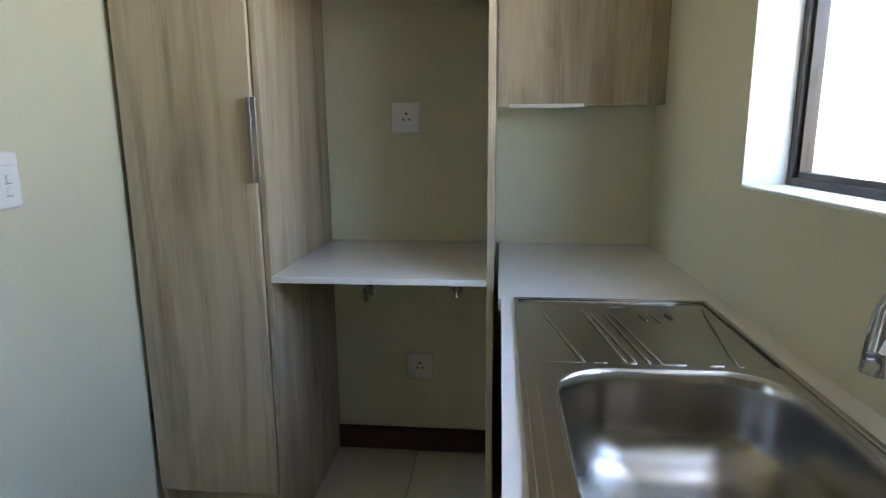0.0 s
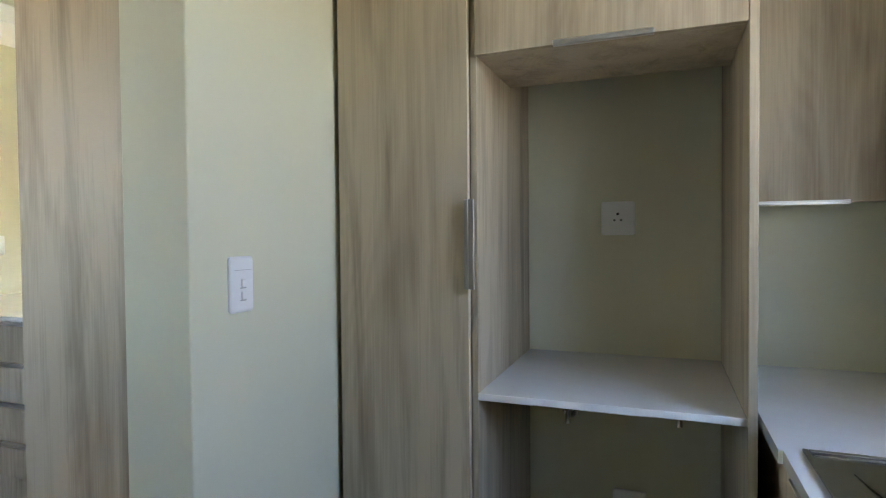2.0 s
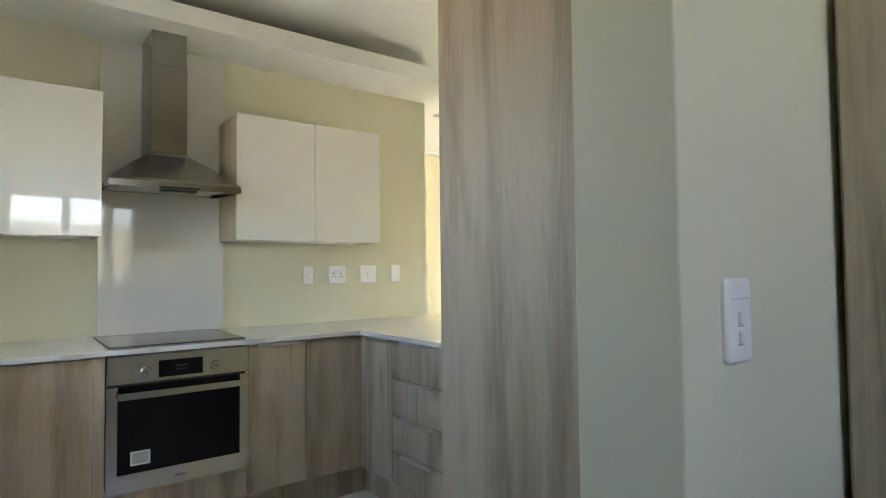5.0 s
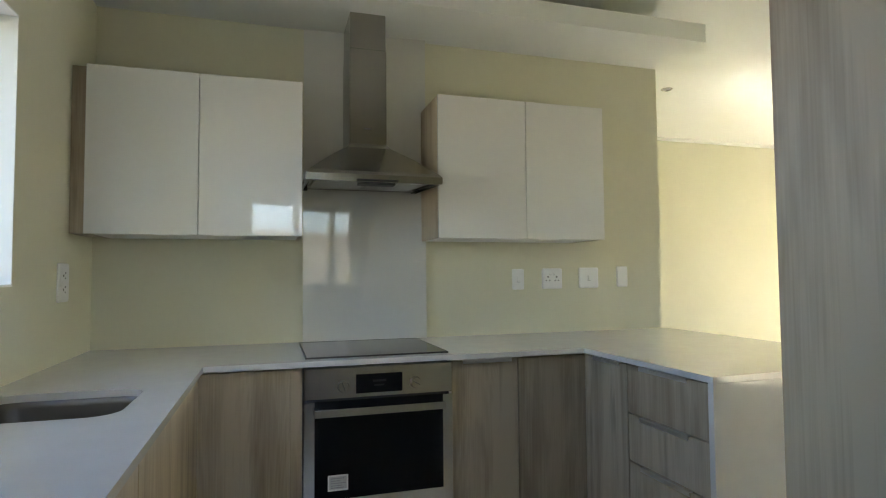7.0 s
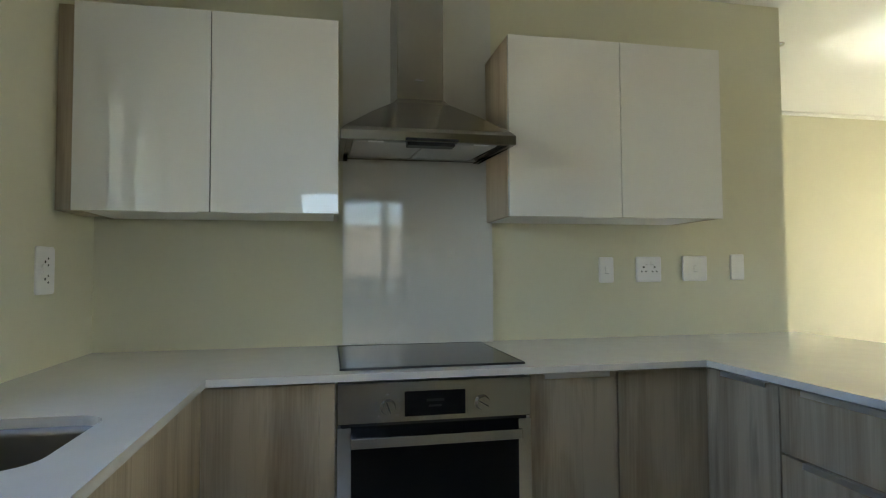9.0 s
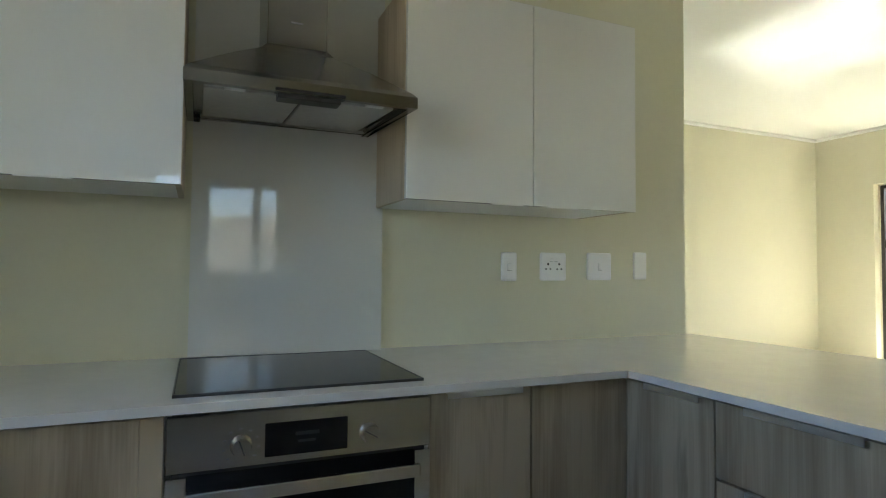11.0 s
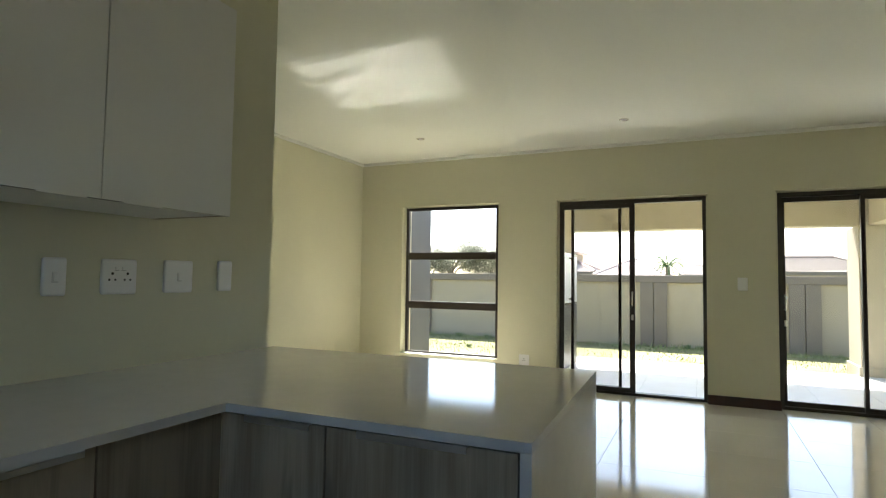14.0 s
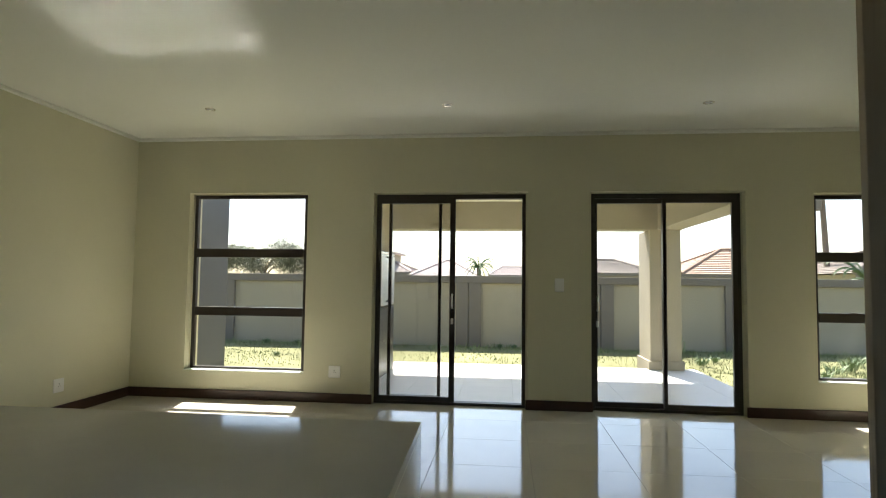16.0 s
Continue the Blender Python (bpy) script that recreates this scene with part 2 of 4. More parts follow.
def round_rect(x0, x1, y0, y1, r, per=8):
    """Points round a rectangle with rounded corners, anticlockwise."""
    out = []
    for cx, cy, a0 in ((x1 - r, y1 - r, 0), (x0 + r, y1 - r, 90), (x0 + r, y0 + r, 180), (x1 - r, y0 + r, 270)):
        for k in range(per + 1):
            a = radians(a0 + 90 * k / per)
            out.append((cx + r * math.cos(a), cy + r * math.sin(a)))
    return out


def loft(bm, loops):
    """Joins loops of equal length, each a list of points, with quads."""
    rings = [[bm.verts.new(p) for p in loop] for loop in loops]
    n = len(rings[0])
    for a, b in zip(rings, rings[1:]):
        for k in range(n):
            bm.faces.new((a[k], a[(k + 1) % n], b[(k + 1) % n], b[k]))
    return rings


def slab_with_hole(bm, x0, x1, y0, y1, z0, z1, hole):
    """A slab pierced by a rounded hole given as round_rect() points."""
    per = len(hole) // 4
    corners = ((x1, y1), (x0, y1), (x0, y0), (x1, y0))
    top_o, top_i = [bm.verts.new((*c, z1)) for c in corners], [bm.verts.new((*p, z1)) for p in hole]
    bot_o, bot_i = [bm.verts.new((*c, z0)) for c in corners], [bm.verts.new((*p, z0)) for p in hole]
    n = len(hole)
    for o, i in ((top_o, top_i), (bot_o, bot_i)):
        for k in range(n):
            a, b = k // per, ((k + 1) % n) // per
            if a == b:
                bm.faces.new((o[a], i[k], i[(k + 1) % n]))
            else:
                bm.faces.new((o[a], i[k], i[(k + 1) % n], o[b]))
    for k in range(4):
        bm.faces.new((top_o[k], top_o[(k + 1) % 4], bot_o[(k + 1) % 4], bot_o[k]))
    for k in range(n):
        bm.faces.new((top_i[k], bot_i[k], bot_i[(k + 1) % n], top_i[(k + 1) % n]))


def disc(bm, centre, axis, r, depth, sides=24):
    c, a = Vector(centre), Vector(axis).normalized()
    tube(bm, [c, c + a * depth], [r, r], sides)


# ---- the shell ----
H = 2.71
XR = 1.46
XE = 0.832
XH, XL, YL, YW = -3.79, -6.1, 0.06, 7.48
wall_hob = structure("wall_hob", boxes((XH - 0.2, XH, YL, 3.085, 0, H), (XL, XH - 0.2, 2.885, 3.085, 0, H)), PAINT, "cream painted kitchen wall behind the hob", "wall")
# kitchen sink wall with its window opening
KW0, KW1, KZ0, KZ1 = -2.955, -1.755, 1.198, 2.06
structure("wall_sink", boxes((XH - 0.2, KW0, YL - 0.22, YL, 0, H), (KW1, -0.95, YL - 0.22, YL, 0, H), (KW0, KW1, YL - 0.22, YL, 0, KZ0), (KW0, KW1, YL - 0.22, YL, KZ1, H)), PAINT, "cream painted wall over the kitchen sink counter", "wall")
structure("wall_scullery_back", boxes((-1.15, -0.95, -1.2, YL - 0.22, 0, H), (-1.15, XE + 0.22, -1.4, -1.2, 0, H)), PAINT, "plain cream wall behind the scullery", "wall")
# scullery east wall with window
SW0, SW1, SZ0, SZ1 = 0.6, 1.65, 1.116, 2.10
structure("wall_scullery_east", boxes((XE, XE + 0.22, -1.2, SW0, 0, H), (XE, XE + 0.22, SW1, 2.6, 0, H), (XE, XE + 0.22, SW0, SW1, 0, SZ0), (XE, XE + 0.22, SW0, SW1, SZ1, H)), PAINT, "cream painted scullery wall over the steel sink", "wall")
structure("wall_scullery_end", boxes((-0.9, XE, 2.415, 2.6, 0, H)), PAINT, "cream painted wall at the end of the scullery", "wall")
structure("wall_switch", boxes((-0.9, -0.73, 1.296, 2.415, 0, H), bev=0.004, seg=2), PAINT, "short cream painted wall that carries the light switch", "wall")
structure("wall_living_south", boxes((-0.9, XR + 0.22, 2.79, 2.99, -0.16, H + 0.15), (-0.9, -0.75, 2.6, 2.79, 0, H)), PAINT, "plain cream wall between scullery and living room", "wall")
structure("wall_living_west", boxes((XL - 0.2, XL, 2.885, YW + 0.22, 0, H)), PAINT, "cream painted side wall of the living room", "wall")
structure("wall_living_east", boxes((XR, XR + 0.22, 2.99, YW + 0.22, -0.16, H + 0.15)), PAINT, "plain cream side wall of the living room", "wall")
W1 = (-5.475, -4.235, 0.28, 2.11)
D1 = (-3.505, -1.99, 0.0, 2.11)
D2 = (-1.35, 0.05, 0.0, 2.11)
W2 = (0.70, 1.36, 0.335, 2.085)
LIP = 0.02
rows, x = [], XL
for a, b, z0, z1 in (W1, D1, D2, W2):
    a, b, z1 = a - LIP, b + LIP, z1 + 0.014
    rows += [(x, a, YW, YW + 0.22, 0, H), (a, b, YW, YW + 0.22, z1, H)]
    if z0:
        rows.append((a, b, YW, YW + 0.22, -0.1, z0))
    x = b
rows.append((x, XR, YW, YW + 0.22, 0, H))
structure("wall_garden_side", boxes(*rows), PAINT, "cream painted living room wall with windows and sliding doors", "wall")
structure("ceiling", boxes((XL - 0.2, XR + 0.22, 2.79, YW + 0.22, H, H + 0.15), (XH - 0.2, XE + 0.22, YL - 0.22, 2.79, H, H + 0.15), (-1.15, XE + 0.22, -1.4, YL - 0.22, H, H + 0.15)), CEIL, "smooth white plaster ceiling", "ceiling")
structure("floor", boxes((XL - 0.2, XR + 0.22, 2.99, YW + 0.2, -0.15, -0.006), (XH - 0.2, XE + 0.22, YL - 0.22, 2.79, -0.15, -0.006), (-1.15, XE + 0.22, -1.4, YL - 0.22, -0.15, -0.006)), GROUT, "grey grout bed under polished floor tiles", "floor")
bulk = structure("bulkhead", boxes((XH, -3.365, YL, 3.085, 2.475, 2.575)), CEIL, "white dropped bulkhead with a shadow gap over the hob wall", "bulkhead")


def cornice(name, x0, x1, y0, y1, label):
    structure(name, boxes((x0, x1, y0, y1, H - 0.035, H), bev=0.008, seg=2), CEIL, label, "cornice")


cornice("cornice_garden", XL + 0.035, XR, YW - 0.035, YW, "thin white plaster cornice")
cornice("cornice_west", XL, XL + 0.035, 3.085, YW, "thin white plaster cornice")


def skirting(name, x0, x1, y0, y1):
    structure(name, boxes((x0, x1, y0, y1, 0.0, 0.095), bev=0.004), SKIRT, "dark stained timber skirting board", "baseboard")


skirting("baseboard_west", XL, XL + 0.018, 3.103, YW - 0.018)
skirting("baseboard_garden_1", XL, D1[0], YW - 0.018, YW)
skirting("baseboard_garden_2", D1[1], D2[0], YW - 0.018, YW)
skirting("baseboard_garden_3", D2[1], XR, YW - 0.018, YW)
skirting("baseboard_west_return", XL, XH, 3.085, 3.103)
skirting("baseboard_niche", -0.36, 0.26, 2.397, 2.415)


# ---- windows and sliding doors ----
def pane(parent, x0, x1, y0, y1, z0, z1, name="pane"):
    ob = part(name, boxes((x0, x1, y0, y1, z0, z1)), GLASS, parent)
    ob.visible_shadow = False
    return ob


def reveal(parent, o, y0):
    """Plaster lining between a frame and its slightly wider opening."""
    x0, x1, z0, z1 = o
    for r in ((x0 - LIP, x0 - 0.001), (x1 + 0.001, x1 + LIP)):
        part("reveal", boxes((*r, y0 + 0.004, YW + 0.215, z0, z1 + 0.013)), PAINT, parent, "cream plaster reveal")
    part("reveal", boxes((x0 - 0.001, x1 + 0.001, y0 + 0.004, YW + 0.215, z1 + 0.001, z1 + 0.013)), PAINT, parent, "cream plaster reveal")


def garden_window(name, o, bars, label):
    x0, x1, z0, z1 = o
    y0, y1 = YW + 0.075, YW + 0.12
    w = thing(name, label, "window", ((x0 + x1) / 2, y0, z0), kind="structure")
    f = 0.035
    reveal(w, o, y0)
    part("jamb", boxes((x0, x0 + f, y0, y1, z0, z1), bev=0.002), BRONZE, w)
    part("jamb", boxes((x1 - f, x1, y0, y1, z0, z1), bev=0.002), BRONZE, w)
    part("head", boxes((x0 + f, x1 - f, y0, y1, z1 - f, z1), bev=0.002), BRONZE, w)
    part("bottom_rail", boxes((x0 + f, x1 - f, y0, y1, z0, z0 + f), bev=0.002), BRONZE, w)
    zs = [z0 + f]
    for c in bars:
        part("transom", boxes((x0 + f, x1 - f, y0 - 0.008, y1, c - 0.045, c + 0.045), bev=0.003), BRONZE, w)
        zs += [c - 0.045, c + 0.045]
    zs.append(z1 - f)
    for a, b in zip(zs[::2], zs[1::2]):
        pane(w, x0 + f, x1 - f, y0 + 0.018, y0 + 0.023, a, b)
    # opening sash in the middle light, with two friction stays
    part("sash_stay", boxes(((x0 + x1) / 2 - 0.02, (x0 + x1) / 2 + 0.02, y0 - 0.02, y0 - 0.008, bars[0] + 0.044, bars[0] + 0.052)), BRONZE, w)
    part("window_sill", boxes((x0 - LIP + 0.001, x1 + LIP - 0.001, YW - 0.012, y0, z0 + 0.001, z0 + 0.013), bev=0.003), CEIL, w, "white painted sill")
    return w


garden_window("window_1", W1, (0.89, 1.50), "dark bronze aluminium window with three stacked lights")
garden_window("window_2", W2, (0.93, 1.50), "dark bronze aluminium window with three stacked lights")


def sliding_door(name, o, label, leaf):
    x0, x1, z0, z1 = o
    y0, y1 = YW + 0.075, YW + 0.165
    d = thing(name, label, "sliding door", ((x0 + x1) / 2, y0, 0), kind="structure")
    f = 0.035
    reveal(d, o, y0)
    part("jamb", boxes((x0, x0 + f, y0, y1, 0.0, z1), bev=0.002), BRONZE, d)
    part("jamb", boxes((x1 - f, x1, y0, y1, 0.0, z1), bev=0.002), BRONZE, d)
    part("head", boxes((x0 + f, x1 - f, y0, y1, z1 - 0.045, z1), bev=0.002), BRONZE, d)
    part("track", boxes((x0 + f, x1 - f, y0, y1, 0.0, 0.028), bev=0.002), BRONZE, d)

    def panel(name_, a, b, ya, yb, s0, s1):
        p = part(name_, boxes((a, a + s0, ya, yb, 0.03, z1 - 0.045), (b - s1, b, ya, yb, 0.03, z1 - 0.045), (a + s0, b - s1, ya, yb, 0.03, 0.075), (a + s0, b - s1, ya, yb, z1 - 0.09, z1 - 0.045)), BRONZE, d)
        g = pane(p, a + s0, b - s1, (ya + yb) / 2 - 0.003, (ya + yb) / 2 + 0.003, 0.075, z1 - 0.09)
        return p

    mid = (x0 + x1) / 2
    if leaf == "open":
        panel("fixed_panel", x0 + f, mid + 0.055, y0 + 0.005, y0 + 0.04, 0.015, 0.055)
        lf = panel("sliding_panel", x0 + f + 0.085, mid - 0.09, y0 + 0.05, y0 + 0.085, 0.032, 0.032)
        hx = mid + 0.028
    else:
        panel("fixed_panel", x0 + f, mid + 0.02, y0 + 0.05, y0 + 0.085, 0.03, 0.035)
        lf = panel("sliding_panel", mid - 0.02, x1 - f, y0 + 0.005, y0 + 0.04, 0.035, 0.04)
        hx = x0 + f + 0.02
    bm = bmesh.new()
    tube(bm, [(hx, y0 + 0.006, 1.10), (hx, y0 - 0.035, 1.08), (hx, y0 - 0.035, 0.98), (hx, y0 + 0.006, 0.96)], 0.009, 10)
    part("handle", bm, ALU, lf, "satin aluminium pull handle", True)
    part("lock", boxes((hx - 0.012, hx + 0.012, y0 - 0.006, y0 + 0.006, 0.80, 0.86), bev=0.003), ALU, lf)
    return d


sliding_door("door_1", D1, "dark bronze aluminium sliding door standing open to the patio", "open")
sliding_door("door_2", D2, "closed dark bronze aluminium sliding glass door", "shut")


def kitchen_window(name, axis, a0, a1, z0, z1, plane, out, label, split=0.5):
    """A two-light aluminium window set back in its reveal; axis is the wall's direction."""
    def bx(u0, u1, d0, d1, w0, w1):
        p0, p1 = sorted((plane + out * d0, plane + out * d1))
        return (u0, u1, p0, p1, w0, w1) if axis == "x" else (p0, p1, u0, u1, w0, w1)

    mid = a0 + (a1 - a0) * split
    w = thing(name, label, "window", (mid, plane, z0) if axis == "x" else (plane, mid, z0), kind="structure")
    f = 0.024
    for r, nm in (((a0, a0 + f), "jamb"), ((a1 - f, a1), "jamb"), ((mid - 0.03, mid + 0.03), "mullion")):
        part(nm, boxes(bx(*r, 0.09, 0.13, z0, z1), bev=0.002), BRONZE, w)
    for lo, hi in ((a0 + f, mid - 0.03), (mid + 0.03, a1 - f)):
        part("bottom_rail", boxes(bx(lo, hi, 0.09, 0.13, z0, z0 + f), bev=0.002), BRONZE, w)
        part("head", boxes(bx(lo, hi, 0.09, 0.13, z1 - f, z1), bev=0.002), BRONZE, w)
        s = 0.012
        part("sash", boxes(bx(lo, lo + s, 0.10, 0.125, z0 + f, z1 - f), bx(hi - s, hi, 0.10, 0.125, z0 + f, z1 - f), bx(lo + s, hi - s, 0.10, 0.125, z0 + f, z0 + f + s), bx(lo + s, hi - s, 0.10, 0.125, z1 - f - s, z1 - f)), BRONZE, w)
        pane(w, *bx(lo + s, hi - s, 0.110, 0.115, z0 + f + s, z1 - f - s))
    part("window_sill", boxes(bx(a0 + 0.001, a1 - 0.001, -0.004, 0.09, z0, z0 + 0.008), bev=0.002), CEIL, w, "white painted sill")
    return w


kitchen_window("window_3", "y", SW0, SW1, SZ0, SZ1, XE, 1, "dark aluminium scullery window in a deep white reveal", 0.5)
kitchen_window("window_4", "x", KW0, KW1, KZ0, KZ1, YL, -1, "dark aluminium window over the kitchen sink")
# white painted linings of the two deep reveals
structure("trim_scullery_window", boxes((XE - 0.002, XE + 0.09, SW1 - 0.006, SW1 - 0.001, SZ0 + 0.008, SZ1), (XE - 0.002, XE + 0.09, SW0 + 0.001, SW0 + 0.006, SZ0 + 0.008, SZ1), (XE - 0.002, XE + 0.09, SW0 + 0.006, SW1 - 0.006, SZ1 - 0.006, SZ1 - 0.001)), CEIL, "white painted window reveal", "window reveal")
structure("trim_kitchen_window", boxes((KW0 + 0.001, KW0 + 0.006, YL - 0.09, YL + 0.002, KZ0 + 0.008, KZ1), (KW1 - 0.006, KW1 - 0.001, YL - 0.09, YL + 0.002, KZ0 + 0.008, KZ1), (KW0 + 0.006, KW1 - 0.006, YL - 0.09, YL + 0.002, KZ1 - 0.006, KZ1 - 0.001)), CEIL, "white painted window reveal", "window reveal")


structure("trim_scullery_window_outside", boxes((XE + 0.131, XE + 0.222, SW1 - 0.008, SW1 - 0.001, SZ0, SZ1), (XE + 0.131, XE + 0.222, SW0 + 0.001, SW0 + 0.008, SZ0, SZ1)), PLASTER_WHITE, "rough white plaster outer window jamb", "window reveal")


# ---- plates, sockets and downlights ----
def wall_plate(name, label, centre, normal, w, h, face):
    """A cover plate with rockers or pin holes; built facing -y, then turned to its wall."""
    root = thing(name, label, "switch" if "switch" in name else "socket", centre)
    turn = Vector((0, -1, 0)).rotation_difference(Vector(normal)).to_matrix().to_4x4()
    m = Matrix.Translation(centre) @ turn

    def put(nm, bm, material, lab="", smooth=False):
        bm.transform(m)
        return part(nm, bm, material, root, lab, smooth)

    bm = bmesh.new()
    loops = []
    for dy, g in ((0, 0), (-0.005, 0), (-0.008, 0.003), (-0.009, 0.008)):
        loops.append([(px, dy, pz) for px, pz in round_rect(-w / 2 + g, w / 2 - g, -h / 2 + g, h / 2 - g, 0.009 - g * 0.3, 4)])
    rings = loft(bm, loops)
    bm.faces.new(rings[-1])
    put("plate", bm, PLATE)
    # grey strips beside the rockers are their cast shadow, put in as colour
    if face == "rockers":
        for dz in (0.004, -0.022):
            bm = boxes((-0.006, 0.008, -0.013, -0.008, dz - 0.010, dz + 0.008), bev=0.002)
            put("rocker", bm, PLATE)
            put("rocker_shadow", boxes((-0.008, 0.010, -0.0096, -0.0086, dz - 0.0125, dz - 0.010)), PLATE_LINE)
        put("label_strip", boxes((-w / 2 + 0.010, w / 2 - 0.010, -0.0094, -0.0086, 0.030, 0.0308)), PLATE_LINE)
    elif face == "one":
        put("rocker", boxes((-0.007, 0.007, -0.014, -0.008, -0.014, 0.014), bev=0.002), PLATE)
        put("rocker_shadow", boxes((-0.010, 0.010, -0.0096, -0.0086, -0.017, -0.0145)), PLATE_LINE)
        put("rocker_shadow", boxes((-0.0085, -0.0075, -0.0096, -0.0086, -0.014, 0.014)), PLATE_LINE)
    elif face in ("three", "twin"):
        for cx in ((0,) if face == "three" else (-0.027, 0.027)):
            for hx, hz, r in ((0, 0.014, 0.0046), (-0.0105, -0.006, 0.0036), (0.0105, -0.006, 0.0036)):
                bm = bmesh.new()
                disc(bm, (cx + hx, -0.0088, hz - (0.004 if face == "twin" else 0)), (0, -1, 0), r, 0.0008, 12)
                put("pin_hole", bm, PLATE_DARK)
        if face == "twin":
            for cx in (-0.012, 0.012):
                put("rocker", boxes((cx - 0.007, cx + 0.007, -0.012, -0.008, 0.022, 0.034), bev=0.0015), PLATE)
                put("rocker_shadow", boxes((cx - 0.008, cx + 0.008, -0.0096, -0.0086, 0.0195, 0.0215)), PLATE_LINE)
    return root


wall_plate("light_switch", "white two-rocker light switch plate on the wall", (-0.73, 1.431, 1.148), (1, 0, 0), 0.072, 0.118, "rockers")
wall_plate("socket", "white three-pin socket plate inside the oven niche", (-0.035, 2.415, 1.298), (0, -1, 0), 0.105, 0.11, "three")
wall_plate("socket", "white three-pin socket plate under the niche shelf", (0.0, 2.415, 0.355), (0, -1, 0), 0.105, 0.105, "three")
wall_plate("switch", "white single isolator switch plate above the worktop", (XH, 2.149, 1.2), (1, 0, 0), 0.07, 0.115, "one")
wall_plate("socket", "white double socket plate with twin rockers above the worktop", (XH, 2.357, 1.202), (1, 0, 0), 0.125, 0.115, "twin")
wall_plate("switch", "white square switch plate above the worktop", (XH, 2.591, 1.205), (1, 0, 0), 0.125, 0.117, "one")
wall_plate("switch", "white blank cover plate above the worktop", (XH, 2.814, 1.21), (1, 0, 0), 0.072, 0.12, "blank")
wall_plate("socket", "white double socket plate beside the kitchen window", (-3.408, YL, 1.207), (0, 1, 0), 0.15, 0.115, "twin")
wall_plate("socket", "white socket plate low on the garden wall", (-3.893, YW, 0.308), (0, -1, 0), 0.12, 0.12, "three")
wall_plate("switch", "white switch plate between the sliding doors", (-1.667, YW, 1.205), (0, -1, 0), 0.09, 0.13, "blank")
wall_plate("socket", "white socket plate low on the side wall", (XL, 6.52, 0.27), (1, 0, 0), 0.12, 0.12, "three")


def downlight(x, y):
    d = thing("downlight", "small recessed chrome ceiling downlight, switched off", "downlight", (x, y, H), "ceiling downlights")
    bm = bmesh.new()
    loft(bm, [[(x + r * math.cos(a), y + r * math.sin(a), z) for a in [2 * math.pi * k / 28 for k in range(28)]] for r, z in ((0.045, H), (0.045, H - 0.004), (0.040, H - 0.007), (0.032, H - 0.005), (0.028, H - 0.0015))])
    part("trim_ring", bm, CHROME, d, "chrome trim ring", True)
    bm = bmesh.new()
    disc(bm, (x, y, H - 0.0005), (0, 0, -1), 0.028, 0.002, 24)
    part("lamp", bm, PLATE_LINE, d)


for dx, dy in ((-4.77, 6.50), (-2.68, 6.52), (-0.55, 6.60), (-4.69, 3.88)):
    downlight(dx, dy)


# ---- scullery ----
def door_front(parent, name, box, material=WOOD, label=""):
    return part(name, boxes(box, bev=0.0012), material, parent, label)


Y0 = 1.825
tall = thing("tall_cupboard", "tall grey-oak laminate cupboard with a single long door", "cupboard", (-0.53, 2.1, 0))
part("body", boxes((-0.722, -0.708, Y0 + 0.001, 2.413, 0.0, 2.5), (-0.708, -0.345, 2.4, 2.413, 0.14, 2.5), (-0.708, -0.345, Y0 + 0.001, 2.4, 2.482, 2.5), (-0.708, -0.345, Y0 + 0.05, 2.4, 0.14, 0.158)), WOOD, tall)
part("side_panel", boxes((-0.345, -0.329, Y0 - 0.001, 2.413, 0.0, 2.5), bev=0.001), WOOD, tall)
part("plinth", boxes((-0.708, -0.345, Y0 + 0.045, Y0 + 0.06, 0.0, 0.14)), WOOD, tall)
td = door_front(tall, "door", (-0.712, -0.347, Y0 - 0.02, Y0 - 0.002, 0.185, 2.49))
part("handle", boxes((-0.339, -0.325, Y0 - 0.044, Y0 - 0.036, 1.115, 1.335), (-0.350, -0.339, Y0 - 0.044, Y0 - 0.02, 1.115, 1.335), bev=0.001), HANDLE, td, "satin aluminium bar handle")

niche = thing("niche_unit", "grey-oak laminate oven niche with a flap cupboard above", "cabinet", (-0.03, 2.1, 0))
part("side_panel", boxes((0.27, 0.288, Y0 - 0.02, 2.413, 0.0, 2.5), bev=0.001), WOOD, niche)
part("bottom_panel", boxes((-0.328, 0.269, Y0, 2.16, 1.69, 1.706)), WOOD, niche)
part("back_panel", boxes((-0.328, 0.269, 2.147, 2.16, 1.706, 2.484)), WOOD, niche)
part("top_panel", boxes((-0.328, 0.269, Y0, 2.16, 2.484, 2.5)), WOOD, niche)
fl = door_front(niche, "flap_door", (-0.327, 0.268, Y0 - 0.02, Y0 - 0.002, 1.687, 2.49))
part("handle", boxes((-0.135, 0.085, Y0 - 0.034, Y0 - 0.019, 1.682, 1.687), (-0.135, 0.085, Y0 - 0.034, Y0 - 0.031, 1.687, 1.694), bev=0.0006), ALU, fl, "slim aluminium edge handle")
tagged(part("niche_shelf", boxes((-0.329, 0.27, Y0 - 0.006, 2.414, 0.834, 0.852), bev=0.0015), QUARTZ), "white quartz shelf in the oven niche", "shelf")
